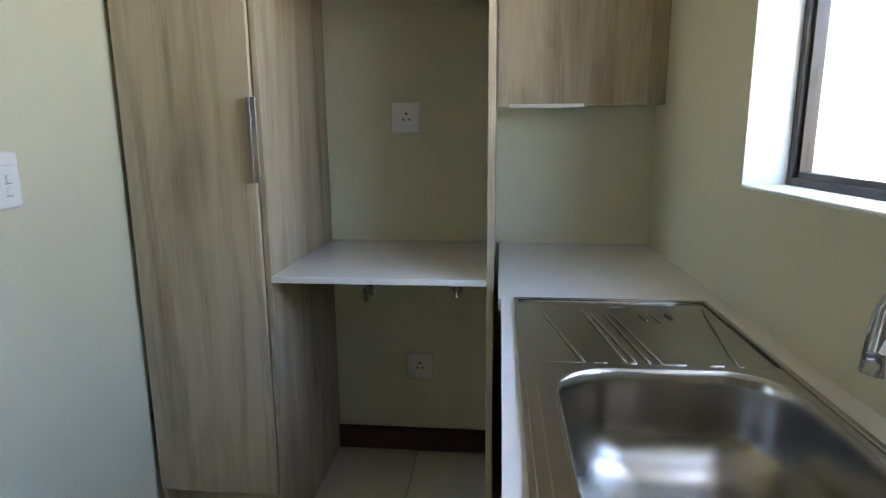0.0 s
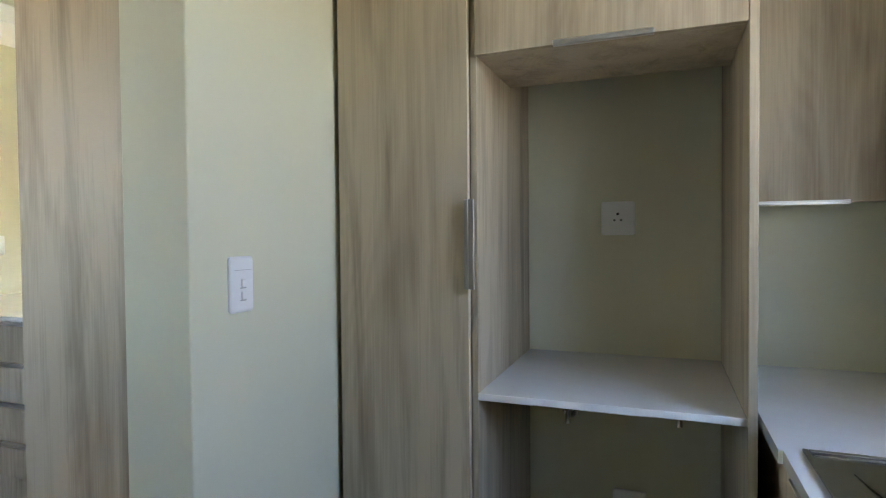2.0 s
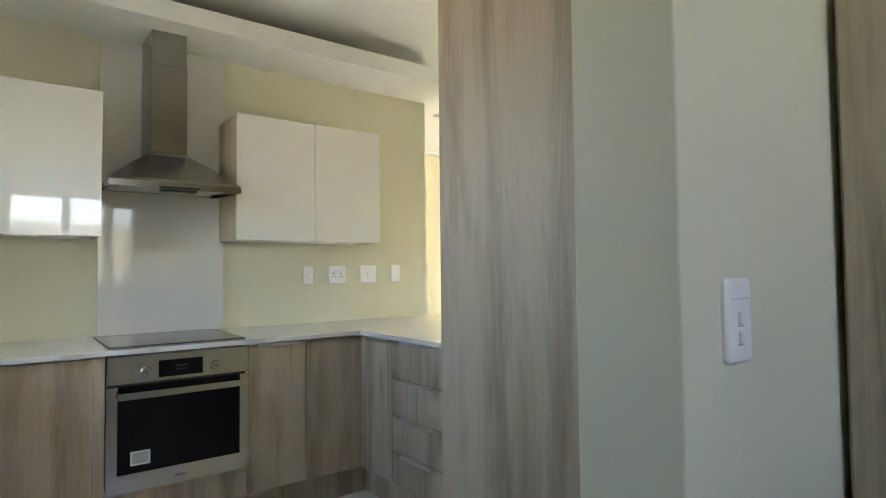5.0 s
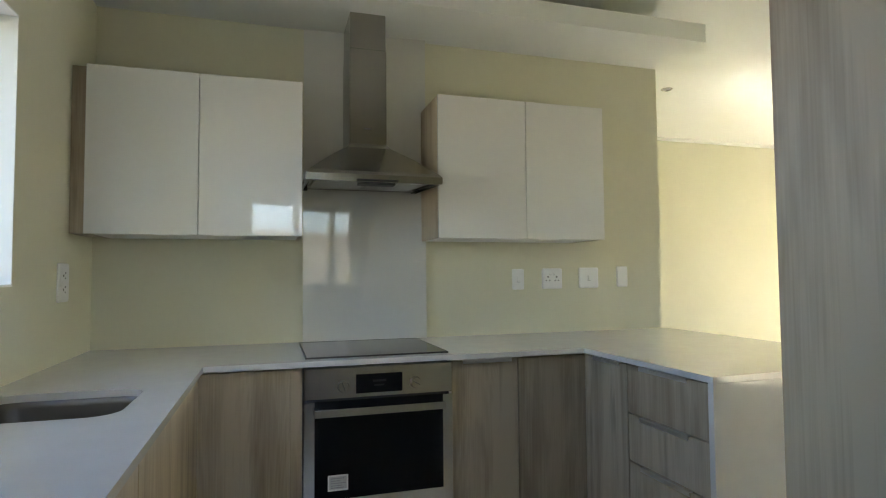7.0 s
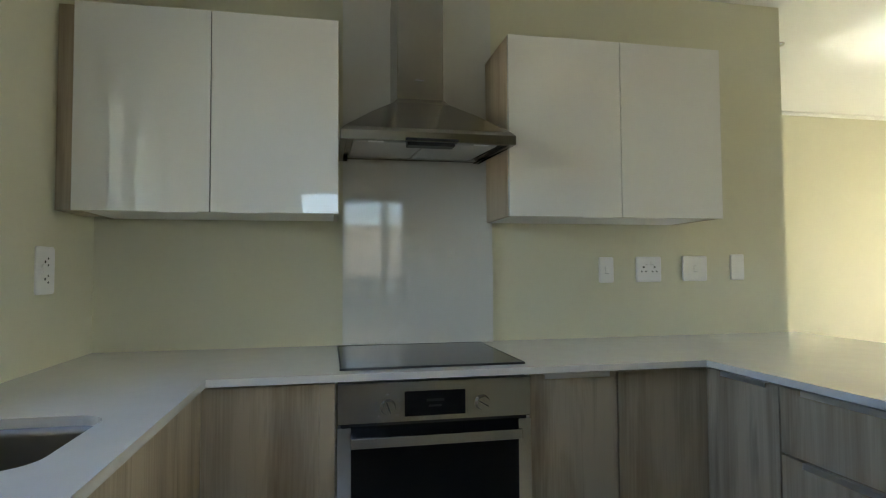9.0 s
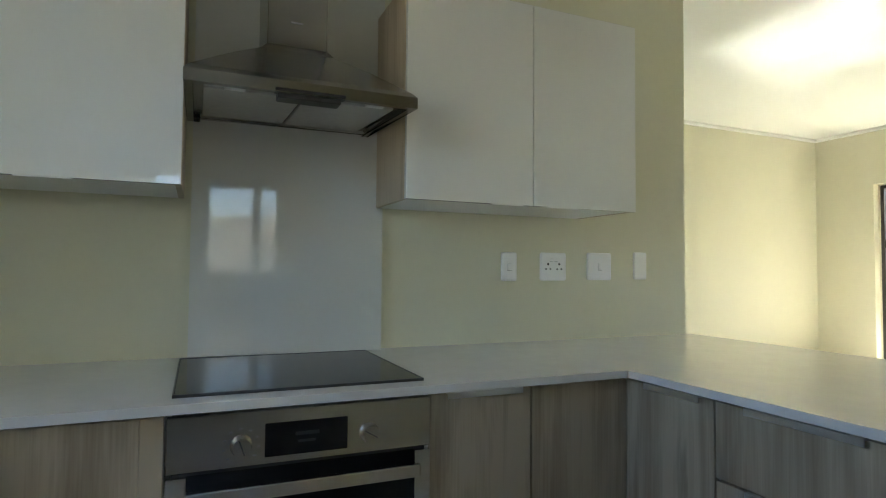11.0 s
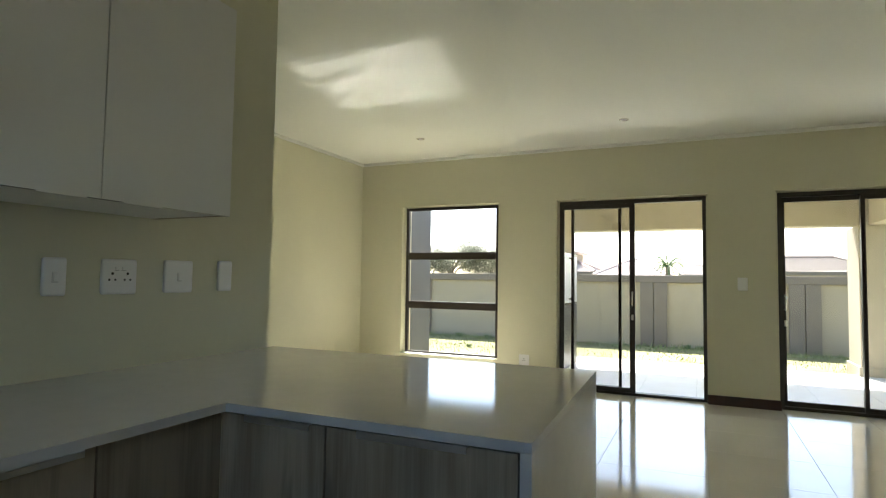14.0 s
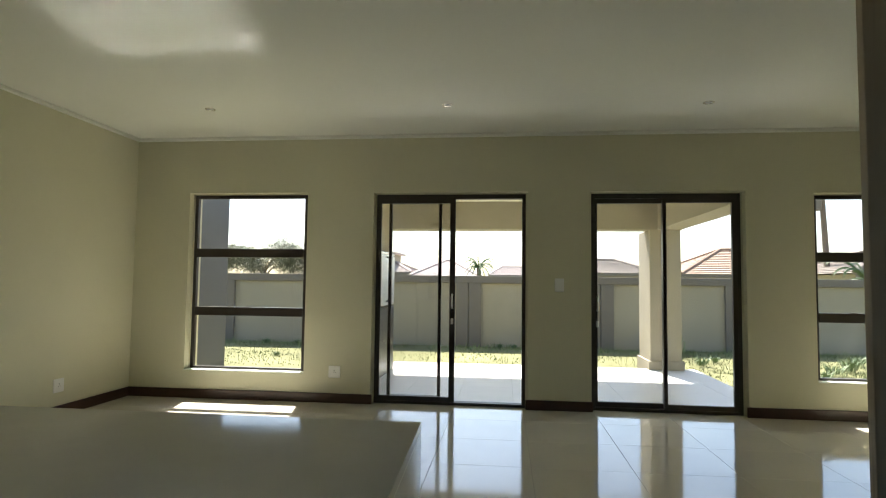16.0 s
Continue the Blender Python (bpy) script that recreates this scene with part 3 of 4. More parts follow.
for vx, vz in ((-0.19, 0.655), (0.15, 0.68)):
    v = thing("washing_machine_tap", "chrome appliance tap on the wall under the shelf", "tap", (vx, 2.41, vz), "appliance taps")
    bm = bmesh.new()
    disc(bm, (vx, 2.414, vz), (0, -1, 0), 0.026, 0.006)
    part("flange", bm, CHROME, v)
    bm = bmesh.new()
    tube(bm, [(vx, 2.41, vz), (vx, 2.36, vz), (vx, 2.352, vz - 0.03)], 0.010)
    part("spout", bm, CHROME, v, "", True)
    bm = bmesh.new()
    disc(bm, (vx, 2.375, vz + 0.008), (0, 0, 1), 0.016, 0.014)
    part("knob", bm, CHROME, v)

SC = 0.847
worktop2 = thing("scullery_worktop", "white quartz scullery worktop around the steel sink", "worktop", (0.57, 1.0, SC))
for sec in ((0.301, XE, 1.66, 2.414), (0.309, XE, -1.19, 0.70), (0.309, 0.36, 0.70, 1.66), (0.785, XE, 0.70, 1.66)):
    part("slab", boxes((*sec, SC - 0.026, SC)), QUARTZ, worktop2)
for k, (ya, yb) in enumerate(((1.27, 1.80), (0.70, 1.265), (0.02, 0.695))):
    c = thing("base_cabinet", "grey-oak laminate base cabinet under the scullery worktop", "cabinet", (0.58, (ya + yb) / 2, 0), "scullery base cabinets")
    part("side_panel", boxes((0.345, 0.827, ya, ya + 0.016, 0.14, SC - 0.03)), WOOD, c)
    part("side_panel", boxes((0.345, 0.827, yb - 0.016, yb, 0.14, SC - 0.03)), WOOD, c)
    part("bottom_panel", boxes((0.345, 0.827, ya + 0.016, yb - 0.016, 0.14, 0.156)), WOOD, c)
    part("plinth", boxes((0.38, 0.395, ya, yb, 0, 0.14)), WOOD, c)
    d = door_front(c, "door", (0.326, 0.344, ya + 0.002, yb - 0.002, 0.15, SC - 0.045))
    part("handle", boxes((0.312, 0.327, ya + 0.12, ya + 0.36, SC - 0.045, SC - 0.041), bev=0.0006), ALU, d, "slim aluminium edge handle")
tagged(part("end_filler", boxes((0.35, 0.366, 1.80, Y0 + 0.5, 0.0, SC - 0.03)), WOOD), "grey-oak filler board beside the niche", "filler panel")

# wall cabinet over the scullery corner
wc = thing("wall_cabinet", "grey-oak laminate wall cabinet over the scullery corner", "cabinet", (0.55, 2.36, 1.33))
part("body", boxes((0.29, 0.792, 2.312, 2.413, 1.333, 1.349), (0.29, 0.306, 2.312, 2.413, 1.349, 2.484), (0.776, 0.792, 2.312, 2.413, 1.349, 2.484), (0.29, 0.792, 2.312, 2.413, 2.484, 2.5)), MELAMINE, wc)
d = door_front(wc, "door", (0.291, 0.774, 2.292, 2.31, 1.328, 2.495))
part("handle", boxes((0.33, 0.57, 2.277, 2.293, 1.323, 1.328), (0.33, 0.57, 2.277, 2.280, 1.328, 1.334), bev=0.0006), ALU, d, "slim aluminium edge handle")
part("filler", boxes((0.776, XE - 0.001, 2.298, 2.3115, 1.328, 2.495)), WOOD, wc)


# steel drainer sink
sink = thing("drainer_sink", "stainless steel sink with ribbed drainer set in the worktop", "sink", (0.56, 1.2, SC))
zs = SC + 0.006
bowl = round_rect(0.388, 0.758, 0.79, 1.243, 0.10, 10)
bm = bmesh.new()
slab_with_hole(bm, 0.345, 0.776, 0.685, 1.262, zs - 0.004, zs, bowl)
part("bowl_deck", bm, SATIN, sink)
bm = bmesh.new()
lo = []
for g, dz in [(-0.001, 0.0), (0.002, 0.0015), (0.005, 0.0), (0.009, -0.006), (0.012, -0.02)] + [(0.016 + 0.09 * (1 - math.cos(radians(9 * k))), -0.085 - 0.075 * math.sin(radians(9 * k))) for k in range(11)] + [(0.14, -0.164)]:
    lo.append([(px, py, zs + dz) for px, py in round_rect(0.388 + g, 0.758 - g, 0.79 + g, 1.243 - g, max(0.02, 0.10 - g * 0.45), 10)])
rg = loft(bm, lo)
bm.faces.new(rg[-1])
part("bowl", bm, SATIN, sink, "", True)
bm = bmesh.new()
disc(bm, (0.57, 1.02, zs - 0.1675), (0, 0, 1), 0.042, 0.003, 28)
part("waste", bm, CHROME, sink, "chrome waste grate")
# drainer tray: rim, sunken field and ribs
part("drainer", boxes((0.345, 0.776, 1.262, 1.648, zs - 0.006, zs - 0.003)), SATIN, sink)
part("rim", boxes((0.338, 0.348, 0.678, 1.655, zs - 0.003, zs + 0.003), (0.768, 0.779, 0.678, 1.655, zs - 0.003, zs + 0.003), (0.348, 0.768, 1.645, 1.655, zs - 0.003, zs + 0.003), (0.348, 0.768, 0.678, 0.688, zs - 0.003, zs + 0.003), bev=0.0022, seg=2), SATIN, sink)


def rib(pts, r=0.0045):
    bm = bmesh.new()
    tube(bm, [(px, py, zs - 0.0025) for px, py in pts], [0.001] + [r] * (len(pts) - 2) + [0.001], 8)
    part("rib", bm, SATIN, sink, "", True)


for a, b in (((0.396, 1.568), (0.452, 1.262)), ((0.488, 1.565), (0.522, 1.268)), ((0.500, 1.565), (0.538, 1.268)), ((0.530, 1.562), (0.560, 1.268)), ((0.546, 1.562), (0.580, 1.268)), ((0.607, 1.558), (0.612, 1.50)), ((0.632, 1.558), (0.638, 1.50)), ((0.660, 1.560), (0.668, 1.52)), ((0.752, 1.60), (0.702, 1.268))):
    ax, ay = a
    bx_, by = b
    rib([(ax + (bx_ - ax) * k / 6, ay + (by - ay) * k / 6) for k in range(7)])
for a, b in ((0.372, 0.455), (0.462, 0.49), (0.505, 0.54), (0.56, 0.625), (0.65, 0.685), (0.70, 0.712), (0.73, 0.764)):
    rib([(a + (b - a) * k / 6, 1.2635) for k in range(7)], 0.004)
rib([(0.362, 1.262), (0.363, 1.20), (0.364, 1.10), (0.364, 1.0), (0.364, 0.9), (0.366, 0.72), (0.38, 0.70)], 0.003)
rib([(0.76, 1.262), (0.761, 1.20), (0.762, 1.10), (0.762, 1.0), (0.762, 0.9), (0.76, 0.72), (0.745, 0.70)], 0.003)
rib([(0.355 + 0.058 * k, 1.637) for k in range(8)], 0.003)
part("maker_mark", boxes((0.548, 0.585, 1.600, 1.606, zs - 0.003, zs - 0.0026)), PRINT, sink)
tap = thing("sink_tap", "curved chrome swan-neck tap by the scullery sink", "tap", (0.806, 0.98, SC))
bm = bmesh.new()
arc = [(0.815, 0.80, SC + 0.0), (0.815, 0.80, SC + 0.16)]
arc += [(0.815, 0.80 + 0.1 * (1 - math.cos(radians(18 * k))), SC + 0.16 + 0.1 * math.sin(radians(18 * k))) for k in range(1, 10)]
arc += [(0.815, 1.0, SC + 0.14), (0.815, 1.0, SC + 0.11)]
tube(bm, [(0.815 - 0.072 * max(0, (p[1] - 0.8)) / 0.2, p[1], p[2]) for p in arc], [0.016] * (len(arc) - 2) + [0.0165, 0.018], 18)
part("spout", bm, CHROME, tap, "", True)
bm = bmesh.new()
disc(bm, (0.815, 0.80, SC), (0, 0, 1), 0.026, 0.03)
part("base", bm, CHROME, tap)
bm = bmesh.new()
tube(bm, [(0.815, 0.80, SC + 0.05), (0.815, 0.74, SC + 0.075)], [0.008, 0.006], 12)
part("lever", bm, CHROME, tap, "", True)

# ---- fridge housing seen from both rooms ----
fh = thing("fridge_housing", "tall grey-oak laminate housing panels around an empty fridge bay", "cabinet", (-1.2, 2.1, 0))
part("side_panel", boxes((-1.418, -0.901, 1.432, 1.450, 0, 2.5), bev=0.001), WOOD, fh)
part("side_panel", boxes((-1.623, -0.901, 2.764, 2.782, 0, 2.5), bev=0.001), WOOD, fh)
part("top_panel", boxes((-1.40, -0.901, 1.450, 2.764, 2.48, 2.498)), WOOD, fh)

# ---- kitchen hob wall ----
XF = -3.145
CT = 0.90
wtop = thing("kitchen_worktop", "white quartz U-shaped kitchen worktop with breakfast peninsula", "worktop", (-3.4, 1.4, CT))
for sec in ((XH, -3.105, 0.60, 2.155), (XH, -2.80, YL, 0.60), (-2.30, -1.25, YL, 0.60)):
    part("slab", boxes((*sec, CT - 0.021, CT)), QUARTZ, wtop)
kw = bmesh.new()
ksink_hole = round_rect(-2.745, -2.385, 0.10, 0.487, 0.07, 8)
slab_with_hole(kw, -2.80, -2.30, YL, 0.60, CT - 0.021, CT, ksink_hole)
part("sink_slab", kw, QUARTZ, wtop)
PX0, PX1, PY0, PY1 = -2.34, -2.378, 2.152, 3.12


def peninsula_end(bm):
    """Brings the outer end of the peninsula onto its slightly skewed line."""
    for v in bm.verts:
        if v.co.x > -2.45:
            v.co.x += PX0 + (PX1 - PX0) * (v.co.y - PY0) / (PY1 - PY0)
    return bm


bm = boxes((XH, 0.0, PY0, PY1, CT - 0.021, CT))
part("slab", peninsula_end(bm), QUARTZ, wtop)
bm = boxes((-0.024, 0.0, PY0, PY1, 0.0, CT - 0.0215), bev=0.001)
part("waterfall_end", peninsula_end(bm), QUARTZ, wtop, "white quartz waterfall end panel")

ks = thing("undermount_sink", "stainless steel undermount bowl in the kitchen worktop", "sink", (-2.565, 0.29, CT))
bm = bmesh.new()
lo = []
for g, dz in ((-0.012, -0.0215), (0.0, -0.0215), (0.004, -0.04), (0.012, -0.14), (0.03, -0.185), (0.07, -0.2)):
    lo.append([(px, py, CT + dz) for px, py in round_rect(-2.745 + g, -2.385 - g, 0.10 + g, 0.487 - g, 0.07 - g * 0.3, 8)])
rg = loft(bm, lo)
bm.faces.new(rg[-1])
part("bowl", bm, BOWL, ks, "", True)
bm = bmesh.new()
disc(bm, (-2.565, 0.29, CT - 0.1995), (0, 0, 1), 0.042, 0.003, 28)
part("waste", bm, CHROME, ks)


def base_unit(label, axis, a0, a1, front, back, fronts, plinth=True, group="kitchen base cabinets"):
    """A base cabinet along one wall; fronts: rows of (u0, u1, z0, z1, handle u0, handle u1)."""
    sgn = 1 if front > back else -1

    def bx(u0, u1, d0, d1, z0, z1):
        p0, p1 = sorted((d0, d1))
        return (p0, p1, u0, u1, z0, z1) if axis == "y" else (u0, u1, p0, p1, z0, z1)

    mid = (a0 + a1) / 2
    c = thing("base_cabinet", label, "cabinet", ((front + back) / 2, mid, 0) if axis == "y" else (mid, (front + back) / 2, 0), group)
    inner = front - sgn * 0.02
    part("side_panel", boxes(bx(a0, a0 + 0.016, back, inner, 0.15, CT - 0.03)), MELAMINE, c)
    part("side_panel", boxes(bx(a1 - 0.016, a1, back, inner, 0.15, CT - 0.03)), MELAMINE, c)
    part("bottom_panel", boxes(bx(a0 + 0.016, a1 - 0.016, back, inner, 0.15, 0.166)), MELAMINE, c)
    part("back_panel", boxes(bx(a0 + 0.016, a1 - 0.016, back, back + sgn * 0.01, 0.166, CT - 0.03)), MELAMINE, c)
    if plinth:
        part("plinth", boxes(bx(a0, a1, inner - sgn * 0.05, inner - sgn * 0.034, 0, 0.148)), WOOD, c)
    for u0, u1, z0, z1, h0, h1 in fronts:
        d = door_front(c, "drawer" if len(fronts) > 2 else "door", bx(u0 + 0.0015, u1 - 0.0015, front, inner + sgn * 0.002, z0, z1))
        if h1 > h0:
            part("handle", boxes(bx(h0, h1, front - sgn * 0.002, front + sgn * 0.014, z1 + 0.0002, z1 + 0.004), bx(h0, h1, front + sgn * 0.011, front + sgn * 0.014, z1 - 0.012, z1 + 0.0002), bev=0.0005), ALU, d, "slim aluminium edge handle")
    return c


ZT = 0.868
base_unit("grey-oak laminate base cabinet in the corner beside the oven", "y", 0.582, 0.953, XF, XH + 0.01, [(0.5795, 0.9073, 0.155, ZT, 0, 0), (0.9047, 0.953, 0.155, ZT, 0, 0)])
base_unit("grey-oak laminate base cabinet beside the oven", "y", 1.556, 1.853, XF, XH + 0.01, [(1.556, 1.853, 0.155, ZT, 1.60, 1.82)])
base_unit("grey-oak laminate corner base cabinet under the worktop", "y", 1.855, 2.178, XF, XH + 0.01, [(1.855, 2.1813, 0.155, ZT, 0, 0)])
base_unit("grey-oak laminate base cabinet at the peninsula corner", "x", -3.143, -2.832, 2.18, 2.75, [(-3.1463, -2.832, 0.155, ZT, -3.06, -2.87)])
base_unit("grey-oak laminate stack of four drawers in the peninsula", "x", -2.83, -2.372, 2.18, 2.75, [(-2.83, -2.374, a, b, -2.74, -2.48) for a, b in ((0.155, 0.312), (0.318, 0.494), (0.500, 0.678), (0.684, ZT))])
structure("plinth_corner", boxes((-3.217, -3.1435, 2.234, 2.25, 0, 0.148), (-3.217, -3.199, 2.1785, 2.234, 0, 0.148)), WOOD, "grey-oak laminate plinth in the kitchen corner", "plinth")
structure("wall_peninsula", boxes((XH, -2.392, 2.76, 2.80, 0, CT - 0.03)), PAINT, "plain cream back of the peninsula under its overhang", "wall")
base_unit("grey-oak laminate base cabinet under the kitchen sink", "x", -3.14, -2.158, 0.58, 0.08, [(-3.1463, -2.158, 0.155, ZT, 0, 0)], group="sink base cabinets")
base_unit("grey-oak laminate base cabinet under the kitchen window", "x", -2.154, -1.25, 0.58, 0.08, [(-2.154, -1.25, 0.155, ZT, 0, 0)], group="sink base cabinets")

# oven
oven = thing("oven", "built-in stainless steel oven with black glass door", "oven", (-3.4, 1.254, 0.28))
OY0, OY1 = 0.957, 1.552
part("body", boxes((-3.7, XF - 0.002, OY0 + 0.01, OY1 - 0.01, 0.28, 0.868)), BLACK, oven)
part("control_panel", boxes((XF - 0.002, XF + 0.014, OY0, OY1, 0.748, 0.868), bev=0.002), OVEN_STEEL, oven)
disp = part("display", boxes((XF + 0.013, XF + 0.016, 1.156, 1.342, 0.764, 0.838), bev=0.001), BLACK_GLASS, oven, "black glass clock display")
part("digits", boxes((XF + 0.0155, XF + 0.0163, 1.222, 1.276, 0.806, 0.814), (XF + 0.0155, XF + 0.0163, 1.228, 1.268, 0.790, 0.796)), PRINT_DIM, disp)
for ky, tilt in ((1.106, 0), (1.395, 40)):
    bm = bmesh.new()
    tube(bm, [(XF + 0.013, ky, 0.795), (XF + 0.022, ky, 0.795), (XF + 0.034, ky, 0.795)], [0.024, 0.021, 0.019], 26)
    kb = part("knob", bm, OVEN_STEEL, oven, "satin metal control knob")
    bm = boxes((XF + 0.034, XF + 0.036, -0.0015, 0.0015, -0.017, 0.017))
    bm.transform(Matrix.Translation((0, ky, 0.795)) @ Matrix.Rotation(radians(tilt + 20), 4, "X"))
    part("pointer", bm, BLACK, kb)
for k in range(9):
    a = radians(-40 + 33 * k)
    cy, cz = 1.106 + 0.037 * math.cos(a), 0.795 + 0.037 * math.sin(a)
    part("dial_mark", boxes((XF + 0.0138, XF + 0.0143, cy - 0.003, cy + 0.003, cz - 0.0012, cz + 0.0012)), PRINT, oven)
odoor = part("door", boxes((XF - 0.002, XF + 0.012, OY0, OY0 + 0.04, 0.286, 0.738), (XF - 0.002, XF + 0.012, OY1 - 0.04, OY1, 0.286, 0.738), (XF - 0.002, XF + 0.012, OY0 + 0.04, OY1 - 0.04, 0.286, 0.365)), OVEN_STEEL, oven, "stainless steel door frame")
part("door_glass", boxes((XF - 0.002, XF + 0.008, OY0 + 0.04, OY1 - 0.04, 0.365, 0.738)), BLACK_GLASS, odoor, "black glass")
part("handle", boxes((XF + 0.034, XF + 0.050, OY0 + 0.038, OY1 - 0.038, 0.686, 0.716), (XF + 0.008, XF + 0.036, OY0 + 0.04, OY0 + 0.055, 0.69, 0.712), (XF + 0.008, XF + 0.036, OY1 - 0.055, OY1 - 0.04, 0.69, 0.712), bev=0.003, seg=2), OVEN_STEEL, odoor, "brushed steel bar handle")
part("maker_mark", boxes((XF + 0.0118, XF + 0.0124, 1.225, 1.275, 0.318, 0.326)), PRINT, odoor)
st = part("sticker", boxes((XF + 0.0078, XF + 0.0088, 1.048, 1.126, 0.396, 0.456)), STICKER, odoor, "white paper energy sticker")
part("print_block", boxes((XF + 0.0087, XF + 0.0091, 1.054, 1.120, 0.402, 0.450)), PRINT_PALE, st)
for z, w in ((0.443, 0.05), (0.434, 0.036), (0.425, 0.056), (0.416, 0.042), (0.408, 0.05)):
    part("print_line", boxes((XF + 0.0090, XF + 0.0093, 1.060, 1.060 + w, z - 0.0015, z + 0.0015)), SOCKET_BLUE, st)
tagged(part("oven_filler_panel", boxes((XF - 0.018, XF, OY0, OY1, 0.155, 0.279), bev=0.001), WOOD), "grey-oak laminate filler board under the oven", "filler panel")
structure("plinth_oven", boxes((XF - 0.07, XF - 0.054, OY0 - 0.004, OY1 + 0.004, 0, 0.148)), WOOD, "grey-oak laminate plinth under the oven", "plinth")

hob = thing("hob", "black glass ceramic hob set on the worktop", "hob", (-3.43, 1.257, CT))
part("glass", boxes((-3.72, -3.172, 0.968, 1.545, CT + 0.0005, CT + 0.006), bev=0.0015), BLACK_GLASS, hob)
part("trim", boxes((-3.723, -3.169, 0.965, 0.968, CT, CT + 0.007), (-3.723, -3.169, 1.545, 1.548, CT, CT + 0.007), (-3.172, -3.169, 0.968, 1.545, CT, CT + 0.007), (-3.723, -3.72, 0.968, 1.545, CT, CT + 0.007)), BLACK, hob, "thin dark edge trim")

bm = boxes((XH + 0.0005, XH + 0.007, 0.987, 1.612, CT + 0.001, 2.474))
for v in bm.verts:
    if v.co.x > XH + 0.005 and v.co.y > 1.5:
        v.co.x += 0.032
tagged(part("splashback", bm, SPLASH), "glossy pale grey back-painted glass splashback behind the hob", "splashback")


def wall_unit(y0, y1, mid, label):
    c = thing("wall_cabinet", label, "cabinet", (-3.6, (y0 + y1) / 2, 1.4), "kitchen wall cabinets")
    x0, x1 = XH + 0.008, -3.458
    part("body", boxes((x0, x1, y0 + 0.016, y1 - 0.016, 1.404, 1.42), (x0, x1, y0 + 0.016, y1 - 0.016, 2.068, 2.084), (x0, x0 + 0.01, y0 + 0.016, y1 - 0.016, 1.42, 2.068)), MELAMINE, c, "white melamine carcass")
    for ya in (y0, y1 - 0.016):
        part("side_panel", boxes((x0, x1, ya, ya + 0.016, 1.403, 2.085), bev=0.0008), WOOD, c)
    for a, b in ((y0, mid), (mid, y1)):
        d = door_front(c, "door", (-3.456, -3.438, a + 0.0015, b - 0.0015, 1.401, 2.087), GLOSS, "gloss white lacquered door")
        h0 = b - 0.16 if a == y0 else a + 0.06
        part("handle", boxes((-3.456, -3.435, h0, h0 + 0.12, 1.3975, 1.4005), bev=0.0005), ALU, d, "slim aluminium edge handle")
    return c


wall_unit(0.118, 0.966, 0.541, "gloss white double wall cabinet with oak sides")
wall_unit(1.588, 2.483, 2.043, "gloss white double wall cabinet beside the extractor hood")
tagged(part("cabinet_filler", boxes((-3.70, -3.47, YL + 0.001, 0.117, 1.403, 2.085)), WOOD), "grey-oak filler between wall cabinet and window wall", "filler panel")

hood = thing("extractor_hood", "stainless steel chimney extractor hood over the hob", "extractor hood", (-3.52, 1.258, 1.62))
HX0, HX1, HY0, HY1 = XH + 0.008, -3.245, 0.968, 1.552
bm = bmesh.new()
loops = []
for x1_, y0_, y1_, z_ in ((HX1, HY0, HY1, 1.652), (-3.262, HY0 + 0.012, HY1 - 0.012, 1.668), (-3.40, 1.08, 1.456, 1.758), (-3.50, 1.165, 1.376, 1.822), (-3.52, 1.183, 1.358, 1.845)):
    loops.append([(HX0, y0_, z_), (x1_, y0_, z_), (x1_, y1_, z_), (HX0, y1_, z_)])
rg = loft(bm, loops)
part("canopy", bm, STEEL, hood)


def rise(bm):
    """Lifts the low points of the hood's underside towards the wall."""
    for v in bm.verts:
        if v.co.z < 1.64:
            v.co.z += 0.008 + 0.038 * (HX1 - v.co.x) / (HX1 - HX0)
    return bm


part("rim", rise(boxes((HX1 - 0.025, HX1, HY0, HY1, 1.614, 1.652), (HX0, HX1 - 0.025, HY0, HY0 + 0.02, 1.614, 1.652), (HX0, HX1 - 0.025, HY1 - 0.02, HY1, 1.614, 1.652), (HX0, HX0 + 0.03, HY0 + 0.02, HY1 - 0.02, 1.614, 1.66))), STEEL, hood)
part("chimney", boxes((HX0, -3.52, 1.183, 1.358, 1.840, 2.30), bev=0.0015), STEEL, hood)
part("chimney_sleeve", boxes((HX0 + 0.003, -3.523, 1.186, 1.355, 2.30, 2.474), bev=0.0015), STEEL, hood)
for ya, yb in ((HY0 + 0.045, 1.255), (1.261, HY1 - 0.045)):
    part("filter", rise(boxes((HX0 + 0.05, HX1 - 0.075, ya, yb, 1.618, 1.626), bev=0.002)), FILTER, hood, "aluminium mesh grease filter")
part("under_plate", rise(boxes((HX0 + 0.03, HX1 - 0.025, HY0 + 0.02, HY1 - 0.02, 1.627, 1.631))), STEEL, hood)
part("control_strip", boxes((HX1 - 0.06, HX1 - 0.012, 1.185, 1.345, 1.611, 1.633), (HX1 - 0.03, HX1 + 0.0015, 1.175, 1.355, 1.622, 1.634), bev=0.003), BLACK, hood, "black plastic control strip")
for ya in (1.06, 1.42):
    part("lamp_lens", boxes((HX1 - 0.06, HX1 - 0.04, ya, ya + 0.05, 1.6265, 1.6385)), PLATE, hood)
part("maker_mark", boxes((-3.5205, -3.519, 1.25, 1.285, 1.915, 1.920)), PRINT, hood)

